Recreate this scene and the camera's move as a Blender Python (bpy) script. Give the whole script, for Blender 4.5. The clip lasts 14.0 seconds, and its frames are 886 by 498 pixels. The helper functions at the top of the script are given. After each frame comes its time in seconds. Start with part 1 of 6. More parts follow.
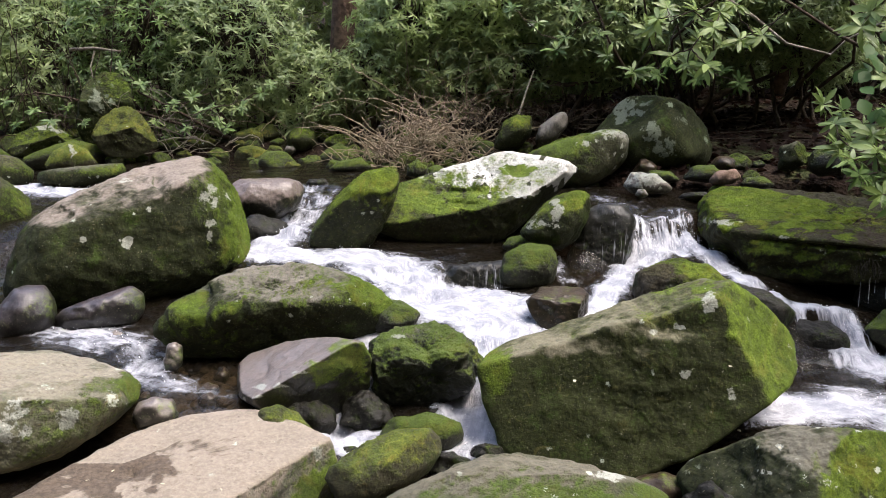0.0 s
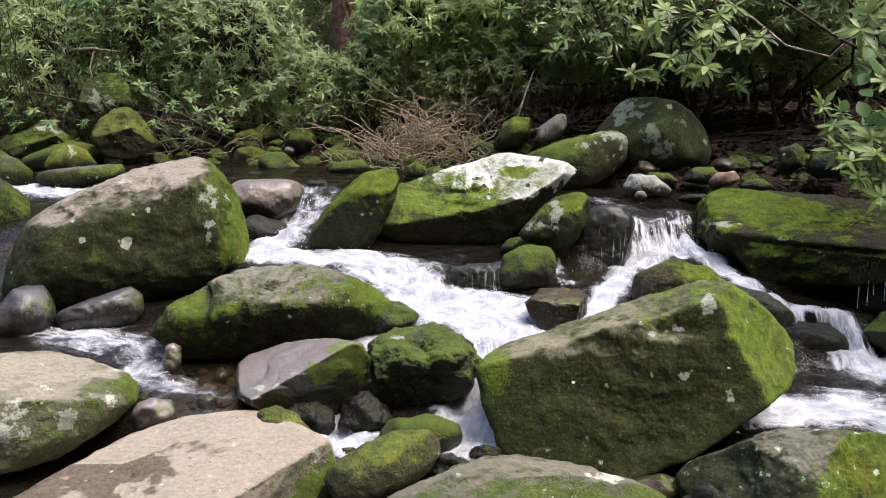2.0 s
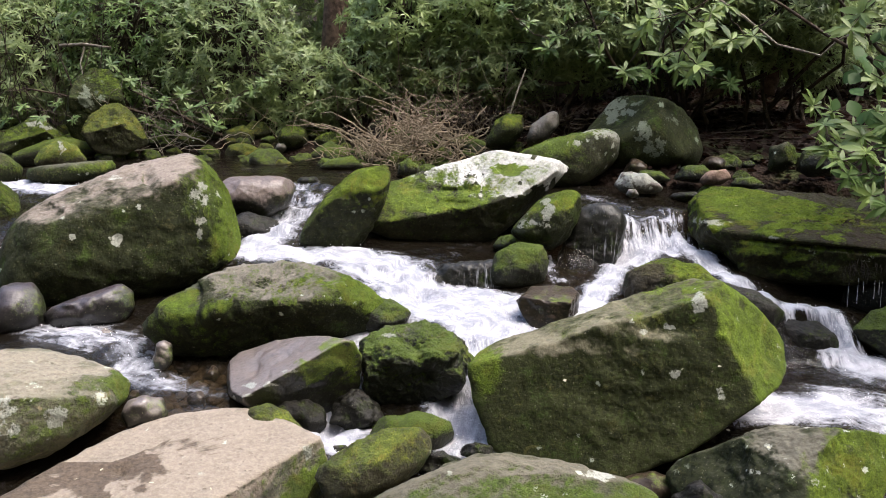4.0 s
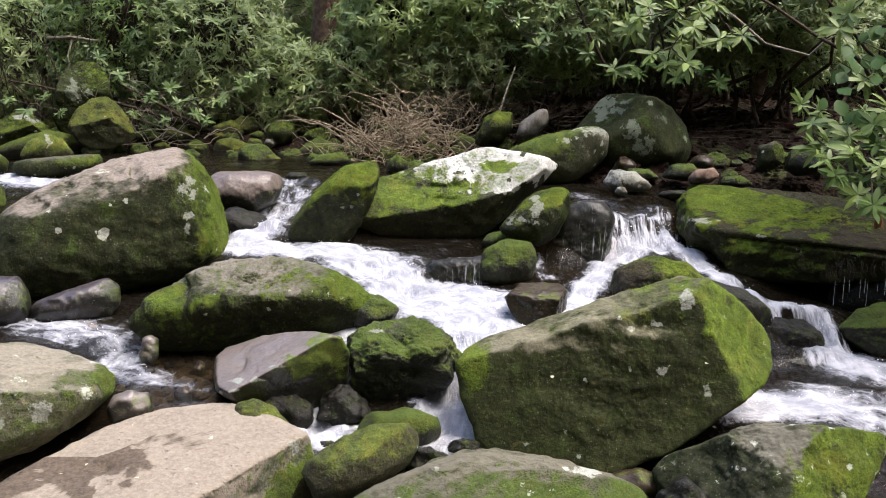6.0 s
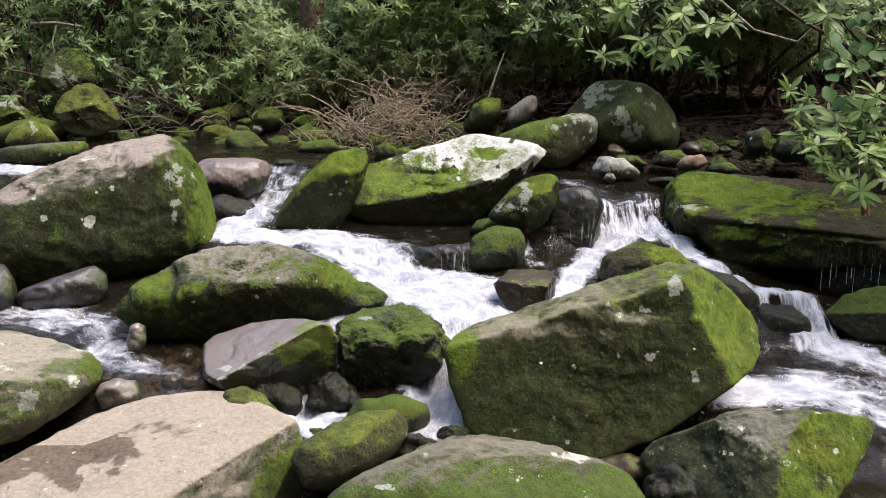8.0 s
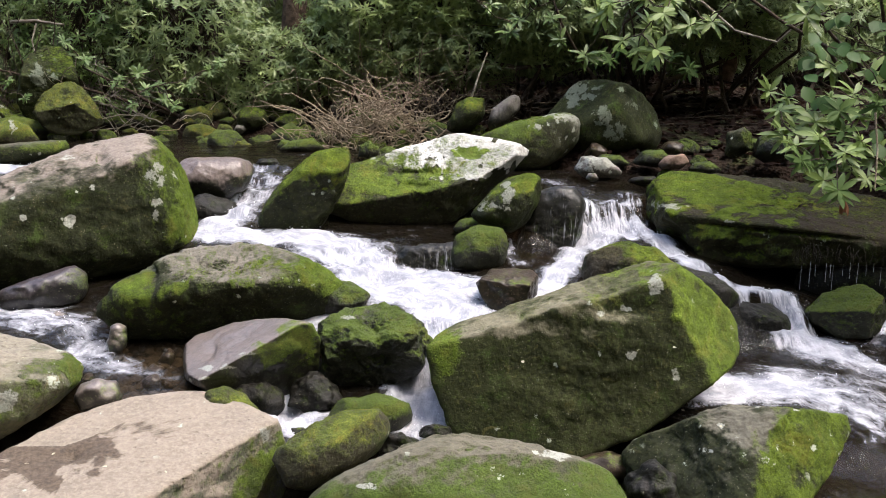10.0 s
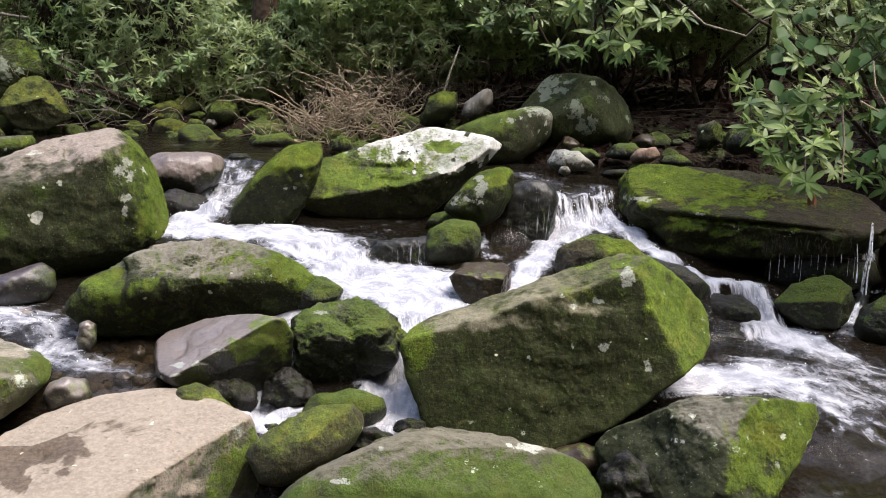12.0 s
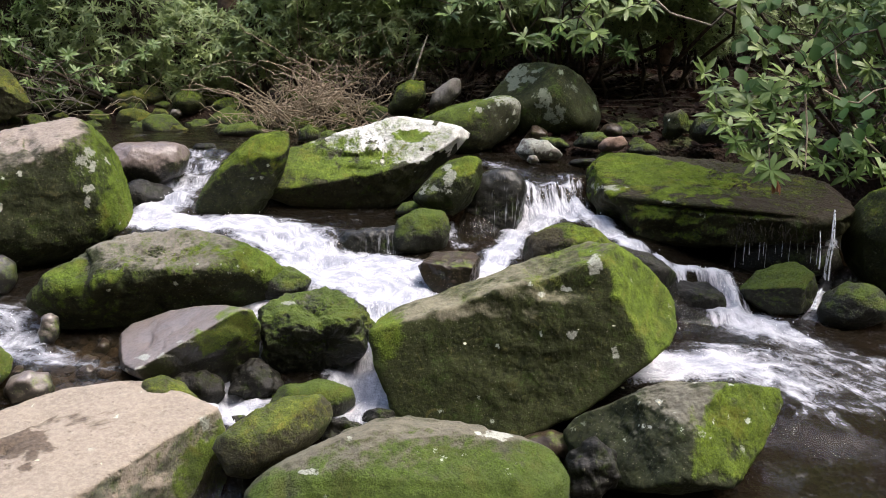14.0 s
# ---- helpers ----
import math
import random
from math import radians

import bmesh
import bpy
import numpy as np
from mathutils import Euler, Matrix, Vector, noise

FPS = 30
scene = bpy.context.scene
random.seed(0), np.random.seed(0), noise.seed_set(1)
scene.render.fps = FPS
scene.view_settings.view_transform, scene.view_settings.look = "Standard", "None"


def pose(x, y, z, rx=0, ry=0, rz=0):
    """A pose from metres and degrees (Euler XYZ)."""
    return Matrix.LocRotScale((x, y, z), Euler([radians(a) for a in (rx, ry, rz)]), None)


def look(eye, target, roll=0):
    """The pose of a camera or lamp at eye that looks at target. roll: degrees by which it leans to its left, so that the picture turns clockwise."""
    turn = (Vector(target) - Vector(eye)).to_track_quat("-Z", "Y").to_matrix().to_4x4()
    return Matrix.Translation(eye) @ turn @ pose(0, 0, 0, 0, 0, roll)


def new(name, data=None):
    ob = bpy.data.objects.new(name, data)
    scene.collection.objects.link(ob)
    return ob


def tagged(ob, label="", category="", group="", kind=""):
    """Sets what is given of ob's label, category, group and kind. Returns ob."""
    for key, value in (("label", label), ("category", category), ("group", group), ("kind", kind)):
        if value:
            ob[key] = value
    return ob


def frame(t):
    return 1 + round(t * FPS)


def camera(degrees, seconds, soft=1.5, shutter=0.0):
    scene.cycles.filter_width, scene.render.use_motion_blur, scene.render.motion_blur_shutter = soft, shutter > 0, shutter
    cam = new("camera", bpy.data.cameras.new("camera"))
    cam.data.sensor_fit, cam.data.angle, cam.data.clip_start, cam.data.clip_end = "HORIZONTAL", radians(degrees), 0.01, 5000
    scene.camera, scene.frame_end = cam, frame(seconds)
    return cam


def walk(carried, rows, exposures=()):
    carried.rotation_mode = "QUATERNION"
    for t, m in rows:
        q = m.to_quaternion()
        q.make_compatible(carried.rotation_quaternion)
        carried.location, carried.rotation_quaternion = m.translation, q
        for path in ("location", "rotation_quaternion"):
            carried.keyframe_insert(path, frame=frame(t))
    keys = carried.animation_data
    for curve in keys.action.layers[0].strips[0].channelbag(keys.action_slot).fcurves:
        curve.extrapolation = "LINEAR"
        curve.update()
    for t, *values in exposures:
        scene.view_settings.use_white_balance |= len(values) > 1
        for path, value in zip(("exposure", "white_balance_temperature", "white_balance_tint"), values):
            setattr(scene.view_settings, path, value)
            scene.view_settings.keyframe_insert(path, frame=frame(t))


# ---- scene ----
# the camera stands on the near bank and pans slowly to the right
cam = camera(55.8, 14.0, soft=0.95)
PATH = [
    (0.0, pose(0.000, 0.000, 1.900, 77.000, 0.000, -0.000)),
    (0.5, pose(0.004, 0.001, 1.901, 76.947, -0.099, -0.109)),
    (1.0, pose(0.001, -0.003, 1.902, 77.034, -0.022, -0.167)),
    (1.5, pose(0.001, -0.002, 1.903, 77.109, -0.041, -0.075)),
    (2.0, pose(-0.001, -0.001, 1.901, 77.083, -0.132, -0.044)),
    (2.5, pose(-0.000, 0.003, 1.901, 76.930, -0.148, -0.192)),
    (3.0, pose(-0.002, 0.002, 1.905, 76.888, -0.159, -0.320)),
    (5.5, pose(0.002, 0.002, 1.898, 76.814, -0.844, -0.989)),
    (6.0, pose(0.002, 0.005, 1.896, 76.708, -0.903, -1.210)),
    (6.5, pose(0.002, 0.004, 1.896, 76.453, -1.014, -1.379)),
    (7.0, pose(0.000, 0.010, 1.891, 76.133, -0.989, -1.622)),
    (7.5, pose(-0.001, 0.010, 1.887, 75.978, -0.919, -1.814)),
    (8.0, pose(0.005, 0.013, 1.890, 75.869, -0.957, -1.958)),
    (10.5, pose(0.018, 0.005, 1.892, 75.823, -1.177, -3.372)),
    (11.0, pose(0.021, 0.010, 1.893, 75.706, -1.186, -3.804)),
    (11.5, pose(0.026, 0.008, 1.892, 75.579, -1.146, -4.343)),
    (12.0, pose(0.025, 0.010, 1.889, 75.485, -1.184, -4.796)),
    (12.5, pose(0.028, 0.010, 1.885, 75.372, -1.148, -5.240)),
    (13.0, pose(0.030, 0.009, 1.887, 75.135, -1.218, -5.675)),
    (13.5, pose(0.036, 0.017, 1.880, 74.986, -1.217, -6.320)),
    (14.0, pose(0.037, 0.018, 1.879, 74.876, -1.329, -6.859)),
]
walk(cam, PATH, [(0.0, 1.18, 6420, 10), (14.0, 1.18, 6420, 10)])

# ---- light: bright hazy daylight from above the stream, the woods close round it ----
world = bpy.data.worlds.new("sky")
scene.world = world
world.use_nodes = True
sky = world.node_tree.nodes.new("ShaderNodeTexSky")
sky.sky_type, sky.sun_disc = "NISHITA", False
sky.sun_elevation, sky.sun_rotation = radians(68), radians(107)
sky.air_density, sky.dust_density, sky.ozone_density = 1.0, 4.0, 1.0
world.node_tree.links.new(sky.outputs[0], world.node_tree.nodes["Background"].inputs[0])
world.node_tree.nodes["Background"].inputs[1].default_value = 0.232
sun = new("sun", bpy.data.lights.new("sun", "SUN"))
sun.data.energy, sun.data.angle, sun.data.color = 0.9, radians(25), (1.0, 0.95, 0.87)
sun.matrix_world = look((5.0, -1.5, 13.0), (0, 0, 0))


# ---- materials ----
class Nodes:
    """A material and short ways to add nodes to it."""

    def __init__(self, name):
        self.material = bpy.data.materials.new(name)
        self.material.use_nodes = True
        self.tree = self.material.node_tree
        self.tree.nodes.clear()
        self.out = self.tree.nodes.new("ShaderNodeOutputMaterial")
        self.coords = self.tree.nodes.new("ShaderNodeTexCoord").outputs["Object"]

    def put(self, socket, value):
        if isinstance(value, bpy.types.NodeSocket):
            self.tree.links.new(value, socket)
        elif isinstance(value, tuple) and len(value) == 3 and socket.type == "RGBA":
            socket.default_value = (*value, 1)
        else:
            socket.default_value = value

    def noise(self, scale, detail=3.0, rough=0.55, where=None, distort=0.0):
        n = self.tree.nodes.new("ShaderNodeTexNoise")
        self.put(n.inputs["Vector"], where or self.coords)
        n.inputs["Scale"].default_value, n.inputs["Detail"].default_value = scale, detail
        n.inputs["Roughness"].default_value, n.inputs["Distortion"].default_value = rough, distort
        return n.outputs["Fac"]

    def cells(self, scale, where=None):
        n = self.tree.nodes.new("ShaderNodeTexVoronoi")
        self.put(n.inputs["Vector"], where or self.coords)
        n.inputs["Scale"].default_value = scale
        return n.outputs["Distance"]

    def math(self, op, a, b=0.0):
        n = self.tree.nodes.new("ShaderNodeMath")
        n.operation = op
        self.put(n.inputs[0], a)
        self.put(n.inputs[1], b)
        return n.outputs[0]

    def ramp(self, value, low, high, to_low=0.0, to_high=1.0):
        n = self.tree.nodes.new("ShaderNodeMapRange")
        n.interpolation_type = "SMOOTHSTEP"
        for i, v in enumerate((value, low, high, to_low, to_high)):
            self.put(n.inputs[i], v)
        return n.outputs[0]

    def mix(self, factor, a, b):
        n = self.tree.nodes.new("ShaderNodeMix")
        n.data_type = "RGBA"
        self.put(n.inputs[0], factor)
        self.put(n.inputs[6], a)
        self.put(n.inputs[7], b)
        return n.outputs[2]

    def facing(self, way):
        """How far the surface faces a way in the world, -1 to 1."""
        g = self.tree.nodes.new("ShaderNodeNewGeometry")
        n = self.tree.nodes.new("ShaderNodeVectorMath")
        n.operation = "DOT_PRODUCT"
        self.put(n.inputs[0], g.outputs["Normal"])
        n.inputs[1].default_value = Vector(way).normalized()
        return n.outputs["Value"]

    def patch(self, name):
        n = self.tree.nodes.new("ShaderNodeAttribute")
        n.attribute_name = name
        return n.outputs["Fac"]

    def bump(self, height, strength, distance, under=None):
        n = self.tree.nodes.new("ShaderNodeBump")
        n.inputs["Strength"].default_value, n.inputs["Distance"].default_value = strength, distance
        self.put(n.inputs["Height"], height)
        if under:
            self.put(n.inputs["Normal"], under)
        return n.outputs[0]

    def principled(self, colour, rough, normal=None, specular=0.5, **more):
        n = self.tree.nodes.new("ShaderNodeBsdfPrincipled")
        self.put(n.inputs["Base Color"], colour)
        self.put(n.inputs["Roughness"], rough)
        self.put(n.inputs["Specular IOR Level"], specular)
        if normal:
            self.put(n.inputs["Normal"], normal)
        for key, value in more.items():
            self.put(n.inputs[key.replace("_", " ")], value)
        return n.outputs[0]

    def done(self, shader):
        self.tree.links.new(shader, self.out.inputs["Surface"])
        return self.material


GREEN, YELLOW, DEEP = (0.20, 0.29, 0.030), (0.28, 0.32, 0.036), (0.068, 0.100, 0.014)
UP = (0, 0, 1)


MOSSES = {}


def rock_material(name, bare, film, moss=GREEN, bare_way=UP, bare_at=0.55, moss_way=UP, moss_at=0.7, moss_too=None, lichen=0.5,
                  lichen_colour=(0.42, 0.45, 0.36), lichen_size=9.0, wet=0.85, deep=DEEP, spread=1.0, pale_colour=(0.46, 0.47, 0.40), coat=0.3, runs=False, gleam=0.45, soft=1.0, pits=False, grain=1.0, rough=1.0, fade=0.5):
    """Weathered stream rock: a thin dark film of algae, bare worn stone where it faces bare_way, moss where it faces moss_way, pale lichen spots."""
    m = Nodes(name)
    big, mid, fine = m.noise(2.3, 4, 0.6), m.noise(8.0, 5, 0.65), m.noise(45.0, 4, 0.7)
    speck = m.noise(160.0, 2, 0.6)
    wobble = m.math("ADD", m.math("MULTIPLY", m.math("SUBTRACT", big, 0.5), 1.3 * spread), m.math("MULTIPLY", m.math("SUBTRACT", mid, 0.5), 0.8 * spread))
    stone = m.mix(m.ramp(mid, 0.3, 0.7), tuple(c * 0.72 for c in bare), bare)
    stone = m.mix(m.ramp(m.noise(17.0, 6, 0.75), 0.5, 0.7), stone, tuple(c * (1 - 0.45 * grain) for c in bare))
    stone = m.mix(m.ramp(speck, 0.55, 0.75, 0.0, grain), stone, tuple(c * 0.62 for c in bare))
    stone = m.mix(m.ramp(fine, 0.35, 0.75), stone, tuple(min(1, c * 1.18) for c in bare))
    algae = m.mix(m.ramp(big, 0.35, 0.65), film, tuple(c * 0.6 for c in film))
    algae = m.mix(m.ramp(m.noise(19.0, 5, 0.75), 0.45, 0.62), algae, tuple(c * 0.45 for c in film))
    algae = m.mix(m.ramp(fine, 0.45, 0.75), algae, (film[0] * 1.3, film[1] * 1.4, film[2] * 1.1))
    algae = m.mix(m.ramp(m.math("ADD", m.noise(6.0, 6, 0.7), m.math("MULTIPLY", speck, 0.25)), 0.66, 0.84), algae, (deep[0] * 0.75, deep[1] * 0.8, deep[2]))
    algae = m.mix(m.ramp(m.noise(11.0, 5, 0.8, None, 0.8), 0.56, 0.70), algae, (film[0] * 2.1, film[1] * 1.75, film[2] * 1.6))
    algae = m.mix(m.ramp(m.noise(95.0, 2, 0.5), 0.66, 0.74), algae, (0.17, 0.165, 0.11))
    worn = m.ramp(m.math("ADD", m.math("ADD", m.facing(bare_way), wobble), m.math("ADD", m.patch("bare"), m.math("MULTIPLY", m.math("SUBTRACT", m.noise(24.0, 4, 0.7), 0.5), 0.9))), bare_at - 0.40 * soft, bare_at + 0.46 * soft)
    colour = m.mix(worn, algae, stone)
    face = m.facing(moss_way)
    face = m.math("ADD", face, m.patch("moss"))
    if moss_too:
        face = m.math("MAXIMUM", face, m.facing(moss_too))
    cover = m.ramp(m.math("ADD", m.math("ADD", face, wobble), m.math("ADD", m.math("MULTIPLY", m.math("SUBTRACT", fine, 0.5), 1.1), m.math("MULTIPLY", m.math("SUBTRACT", m.noise(20.0, 4, 0.7), 0.5), 1.1))), moss_at - 0.28, moss_at + fade)
    tuft = m.mix(m.ramp(mid, 0.25, 0.75), deep, moss)
    tuft = m.mix(m.ramp(m.noise(28.0, 4, 0.7), 0.42, 0.62), m.mix(0.55, tuft, deep), tuft)
    tuft = m.mix(m.ramp(speck, 0.38, 0.62), m.mix(0.6, tuft, tuple(c * 0.6 for c in deep)), tuft)
    tuft = m.mix(m.math("MULTIPLY", m.ramp(m.noise(5.5, 5, 0.7, None, 0.6), 0.50, 0.70), 0.6), tuft, (moss[0] * 0.85, moss[1] * 0.56, moss[2] * 0.9))
    tuft = m.mix(m.math("MULTIPLY", m.ramp(m.noise(34.0, 5, 0.75), 0.53, 0.68), 0.7), tuft, tuple(c * 0.45 for c in deep))
    colour = m.mix(cover, colour, tuft)
    if lichen:
        patch = m.math("SUBTRACT", m.math("ADD", m.cells(lichen_size), m.math("MULTIPLY", m.noise(26.0, 5, 0.75), 0.9)), 0.44)
        where = m.math("MULTIPLY", m.ramp(patch, 0.20 * lichen, 0.30 * lichen, 1, 0), m.ramp(m.noise(3.1, 2, 0.5), 0.48, 0.56))
        colour = m.mix(where, colour, lichen_colour)
        dots = m.math("MULTIPLY", m.ramp(m.math("ADD", m.cells(lichen_size * 4.0), m.math("MULTIPLY", m.math("SUBTRACT", fine, 0.5), 0.22)), 0.07 * lichen, 0.12 * lichen, 0.8, 0), m.ramp(m.noise(5.3, 2), 0.46, 0.54))
        colour = m.mix(dots, colour, tuple(c * 0.9 for c in lichen_colour))
    # wet soil stains; on the sandstone slab also a boulder's shadow, painted in
    colour = m.mix(m.math("MULTIPLY", m.ramp(m.math("ADD", m.patch("stain_and_shade"), m.math("MULTIPLY", m.math("SUBTRACT", mid, 0.5), 0.9)), 0.10, 1.15), 0.92), colour, m.mix(m.ramp(fine, 0.35, 0.65), (bare[0] * 0.20, bare[1] * 0.17, bare[2] * 0.15), (bare[0] * 0.40, bare[1] * 0.35, bare[2] * 0.30)))
    pale = m.ramp(m.math("ADD", m.patch("pale"), m.math("ADD", m.math("MULTIPLY", m.math("SUBTRACT", m.noise(14.0, 4, 0.65), 0.5), 2.2), m.math("MULTIPLY", m.math("SUBTRACT", fine, 0.5), 1.6))), 0.48, 0.74)
    colour = m.mix(m.math("MULTIPLY", pale, m.ramp(m.patch("pale"), 0.02, 0.1, 0.0, 0.85)), colour, m.mix(m.ramp(speck, 0.4, 0.6), tuple(c * 0.75 for c in pale_colour), pale_colour))
    hollow = 0.0
    if pits:
        hollow = m.math("MULTIPLY", m.ramp(m.math("ADD", m.cells(24.0), m.math("MULTIPLY", m.math("SUBTRACT", fine, 0.5), 0.35)), 0.10, 0.24, 1, 0), m.ramp(m.noise(5.0, 3, 0.6), 0.44, 0.58))
        colour = m.mix(m.math("MULTIPLY", hollow, 0.22), colour, tuple(c * 0.4 for c in bare))
    if runs:
        fall = m.tree.nodes.new("ShaderNodeMapping")
        m.put(fall.inputs["Vector"], m.coords)
        fall.inputs["Scale"].default_value = (1.0, 0.5, 0.05)
        thread = m.math("MULTIPLY", m.ramp(m.noise(60.0, 4, 0.6, fall.outputs[0], 0.3), 0.50, 0.72), m.ramp(m.noise(5.0, 3, 0.6), 0.44, 0.66))
        colour = m.mix(m.math("MULTIPLY", thread, 0.8), colour, (0.55, 0.57, 0.61))
    calm = 0.35 if wet < 0.4 else 1.0
    relief = m.bump(m.math("ADD", mid, m.math("MULTIPLY", fine, 0.5)), 0.6 * calm * rough, 0.03)
    relief = m.bump(m.math("MULTIPLY", m.noise(70.0, 4, 0.7), m.math("ADD", cover, 0.22)), 0.7 * calm * rough, 0.020, relief)
    relief = m.bump(m.math("MULTIPLY", m.noise(230.0, 3, 0.7), m.math("ADD", cover, 0.20)), 0.6 * calm * rough, 0.007, relief)
    if pits:
        relief = m.bump(m.math("SUBTRACT", m.noise(3.5, 3, 0.6), m.math("MULTIPLY", hollow, 0.2)), 0.6, 0.05, relief)
    MOSSES[name] = (Vector(moss_way).normalized(), Vector(moss_too).normalized() if moss_too else None, moss_at, moss, deep, spread)
    return m.done(m.principled(colour, m.math("ADD", m.math("MULTIPLY", cover, 0.95 - wet), wet), relief, gleam, Coat_Weight=coat if wet < 0.4 else 0.0, Coat_Roughness=0.16, Coat_Normal=relief))


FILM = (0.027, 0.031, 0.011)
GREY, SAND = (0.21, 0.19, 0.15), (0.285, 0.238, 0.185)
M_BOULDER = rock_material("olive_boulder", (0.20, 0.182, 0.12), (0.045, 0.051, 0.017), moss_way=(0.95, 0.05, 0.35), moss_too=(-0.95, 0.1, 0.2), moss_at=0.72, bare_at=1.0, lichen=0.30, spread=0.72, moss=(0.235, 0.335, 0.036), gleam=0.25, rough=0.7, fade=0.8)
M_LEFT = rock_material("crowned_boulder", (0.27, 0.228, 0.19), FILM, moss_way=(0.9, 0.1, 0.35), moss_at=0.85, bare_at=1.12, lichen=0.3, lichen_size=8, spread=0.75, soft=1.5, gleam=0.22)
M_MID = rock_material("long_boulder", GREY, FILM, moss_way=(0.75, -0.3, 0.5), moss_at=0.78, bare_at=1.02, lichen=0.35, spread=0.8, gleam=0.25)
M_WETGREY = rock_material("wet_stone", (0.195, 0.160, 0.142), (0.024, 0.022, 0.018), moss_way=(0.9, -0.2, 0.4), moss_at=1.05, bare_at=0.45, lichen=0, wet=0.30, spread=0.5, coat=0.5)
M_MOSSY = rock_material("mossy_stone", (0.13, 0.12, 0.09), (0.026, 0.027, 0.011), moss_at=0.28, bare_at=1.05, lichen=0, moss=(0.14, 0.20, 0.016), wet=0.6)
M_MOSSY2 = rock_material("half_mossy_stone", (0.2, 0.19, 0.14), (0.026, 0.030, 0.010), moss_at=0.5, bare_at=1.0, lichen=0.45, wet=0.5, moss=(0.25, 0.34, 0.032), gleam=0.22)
# also worn by the bank stones, where the dark moss stands for shade
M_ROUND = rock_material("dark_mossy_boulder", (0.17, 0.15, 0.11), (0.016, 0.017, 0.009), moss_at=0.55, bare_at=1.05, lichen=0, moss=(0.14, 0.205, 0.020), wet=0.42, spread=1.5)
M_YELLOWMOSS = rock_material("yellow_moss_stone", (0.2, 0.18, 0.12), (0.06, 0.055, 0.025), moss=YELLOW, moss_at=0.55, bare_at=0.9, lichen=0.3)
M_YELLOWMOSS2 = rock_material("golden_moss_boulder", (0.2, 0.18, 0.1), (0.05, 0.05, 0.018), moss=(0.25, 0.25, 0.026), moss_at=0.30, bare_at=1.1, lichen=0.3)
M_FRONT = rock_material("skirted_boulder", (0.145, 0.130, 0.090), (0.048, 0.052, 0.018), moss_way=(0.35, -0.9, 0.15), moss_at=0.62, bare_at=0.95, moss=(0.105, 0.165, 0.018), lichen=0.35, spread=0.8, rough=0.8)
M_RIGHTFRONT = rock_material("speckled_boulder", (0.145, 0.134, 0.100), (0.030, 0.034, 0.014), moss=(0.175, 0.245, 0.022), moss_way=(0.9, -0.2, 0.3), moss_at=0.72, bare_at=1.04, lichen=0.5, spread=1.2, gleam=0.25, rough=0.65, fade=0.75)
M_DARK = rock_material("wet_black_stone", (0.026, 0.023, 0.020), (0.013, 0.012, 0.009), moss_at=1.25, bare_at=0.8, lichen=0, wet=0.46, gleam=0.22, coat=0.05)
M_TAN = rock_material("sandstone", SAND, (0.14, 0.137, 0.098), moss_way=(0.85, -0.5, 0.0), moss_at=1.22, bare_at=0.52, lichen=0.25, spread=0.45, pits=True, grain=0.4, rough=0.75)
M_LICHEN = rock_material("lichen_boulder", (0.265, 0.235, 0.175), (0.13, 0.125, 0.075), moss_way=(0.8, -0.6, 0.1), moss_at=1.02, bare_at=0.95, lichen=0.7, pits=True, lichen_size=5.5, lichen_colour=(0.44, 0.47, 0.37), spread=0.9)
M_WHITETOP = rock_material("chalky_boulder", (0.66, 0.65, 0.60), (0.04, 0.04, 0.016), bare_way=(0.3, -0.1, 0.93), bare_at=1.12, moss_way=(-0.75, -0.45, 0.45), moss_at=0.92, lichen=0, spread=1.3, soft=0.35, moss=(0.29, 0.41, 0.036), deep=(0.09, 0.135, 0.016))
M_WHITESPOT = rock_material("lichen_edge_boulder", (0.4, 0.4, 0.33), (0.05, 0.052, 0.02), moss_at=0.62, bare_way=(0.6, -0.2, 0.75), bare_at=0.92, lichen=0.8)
# stone and film darkened: part of the overhang's shade sits in the colour
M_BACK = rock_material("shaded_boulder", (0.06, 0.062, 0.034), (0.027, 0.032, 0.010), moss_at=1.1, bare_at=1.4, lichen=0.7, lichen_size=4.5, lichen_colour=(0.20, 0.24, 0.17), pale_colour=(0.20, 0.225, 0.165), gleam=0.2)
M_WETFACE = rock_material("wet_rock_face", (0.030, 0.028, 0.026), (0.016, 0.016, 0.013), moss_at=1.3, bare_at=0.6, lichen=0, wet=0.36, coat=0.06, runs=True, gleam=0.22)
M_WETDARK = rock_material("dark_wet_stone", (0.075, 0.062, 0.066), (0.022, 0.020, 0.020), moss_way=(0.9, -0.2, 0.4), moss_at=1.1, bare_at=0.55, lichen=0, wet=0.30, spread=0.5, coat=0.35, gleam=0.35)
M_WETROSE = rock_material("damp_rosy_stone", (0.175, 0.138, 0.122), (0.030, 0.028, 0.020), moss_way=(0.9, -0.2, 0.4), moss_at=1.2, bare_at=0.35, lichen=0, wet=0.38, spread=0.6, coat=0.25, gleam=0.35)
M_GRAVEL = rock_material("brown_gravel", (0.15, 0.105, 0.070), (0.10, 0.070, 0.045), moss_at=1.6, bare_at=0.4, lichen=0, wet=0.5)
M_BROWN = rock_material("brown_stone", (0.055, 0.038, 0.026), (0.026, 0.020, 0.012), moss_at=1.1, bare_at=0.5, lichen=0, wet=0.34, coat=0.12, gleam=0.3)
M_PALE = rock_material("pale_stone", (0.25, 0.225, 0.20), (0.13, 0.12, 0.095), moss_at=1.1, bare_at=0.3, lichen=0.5)
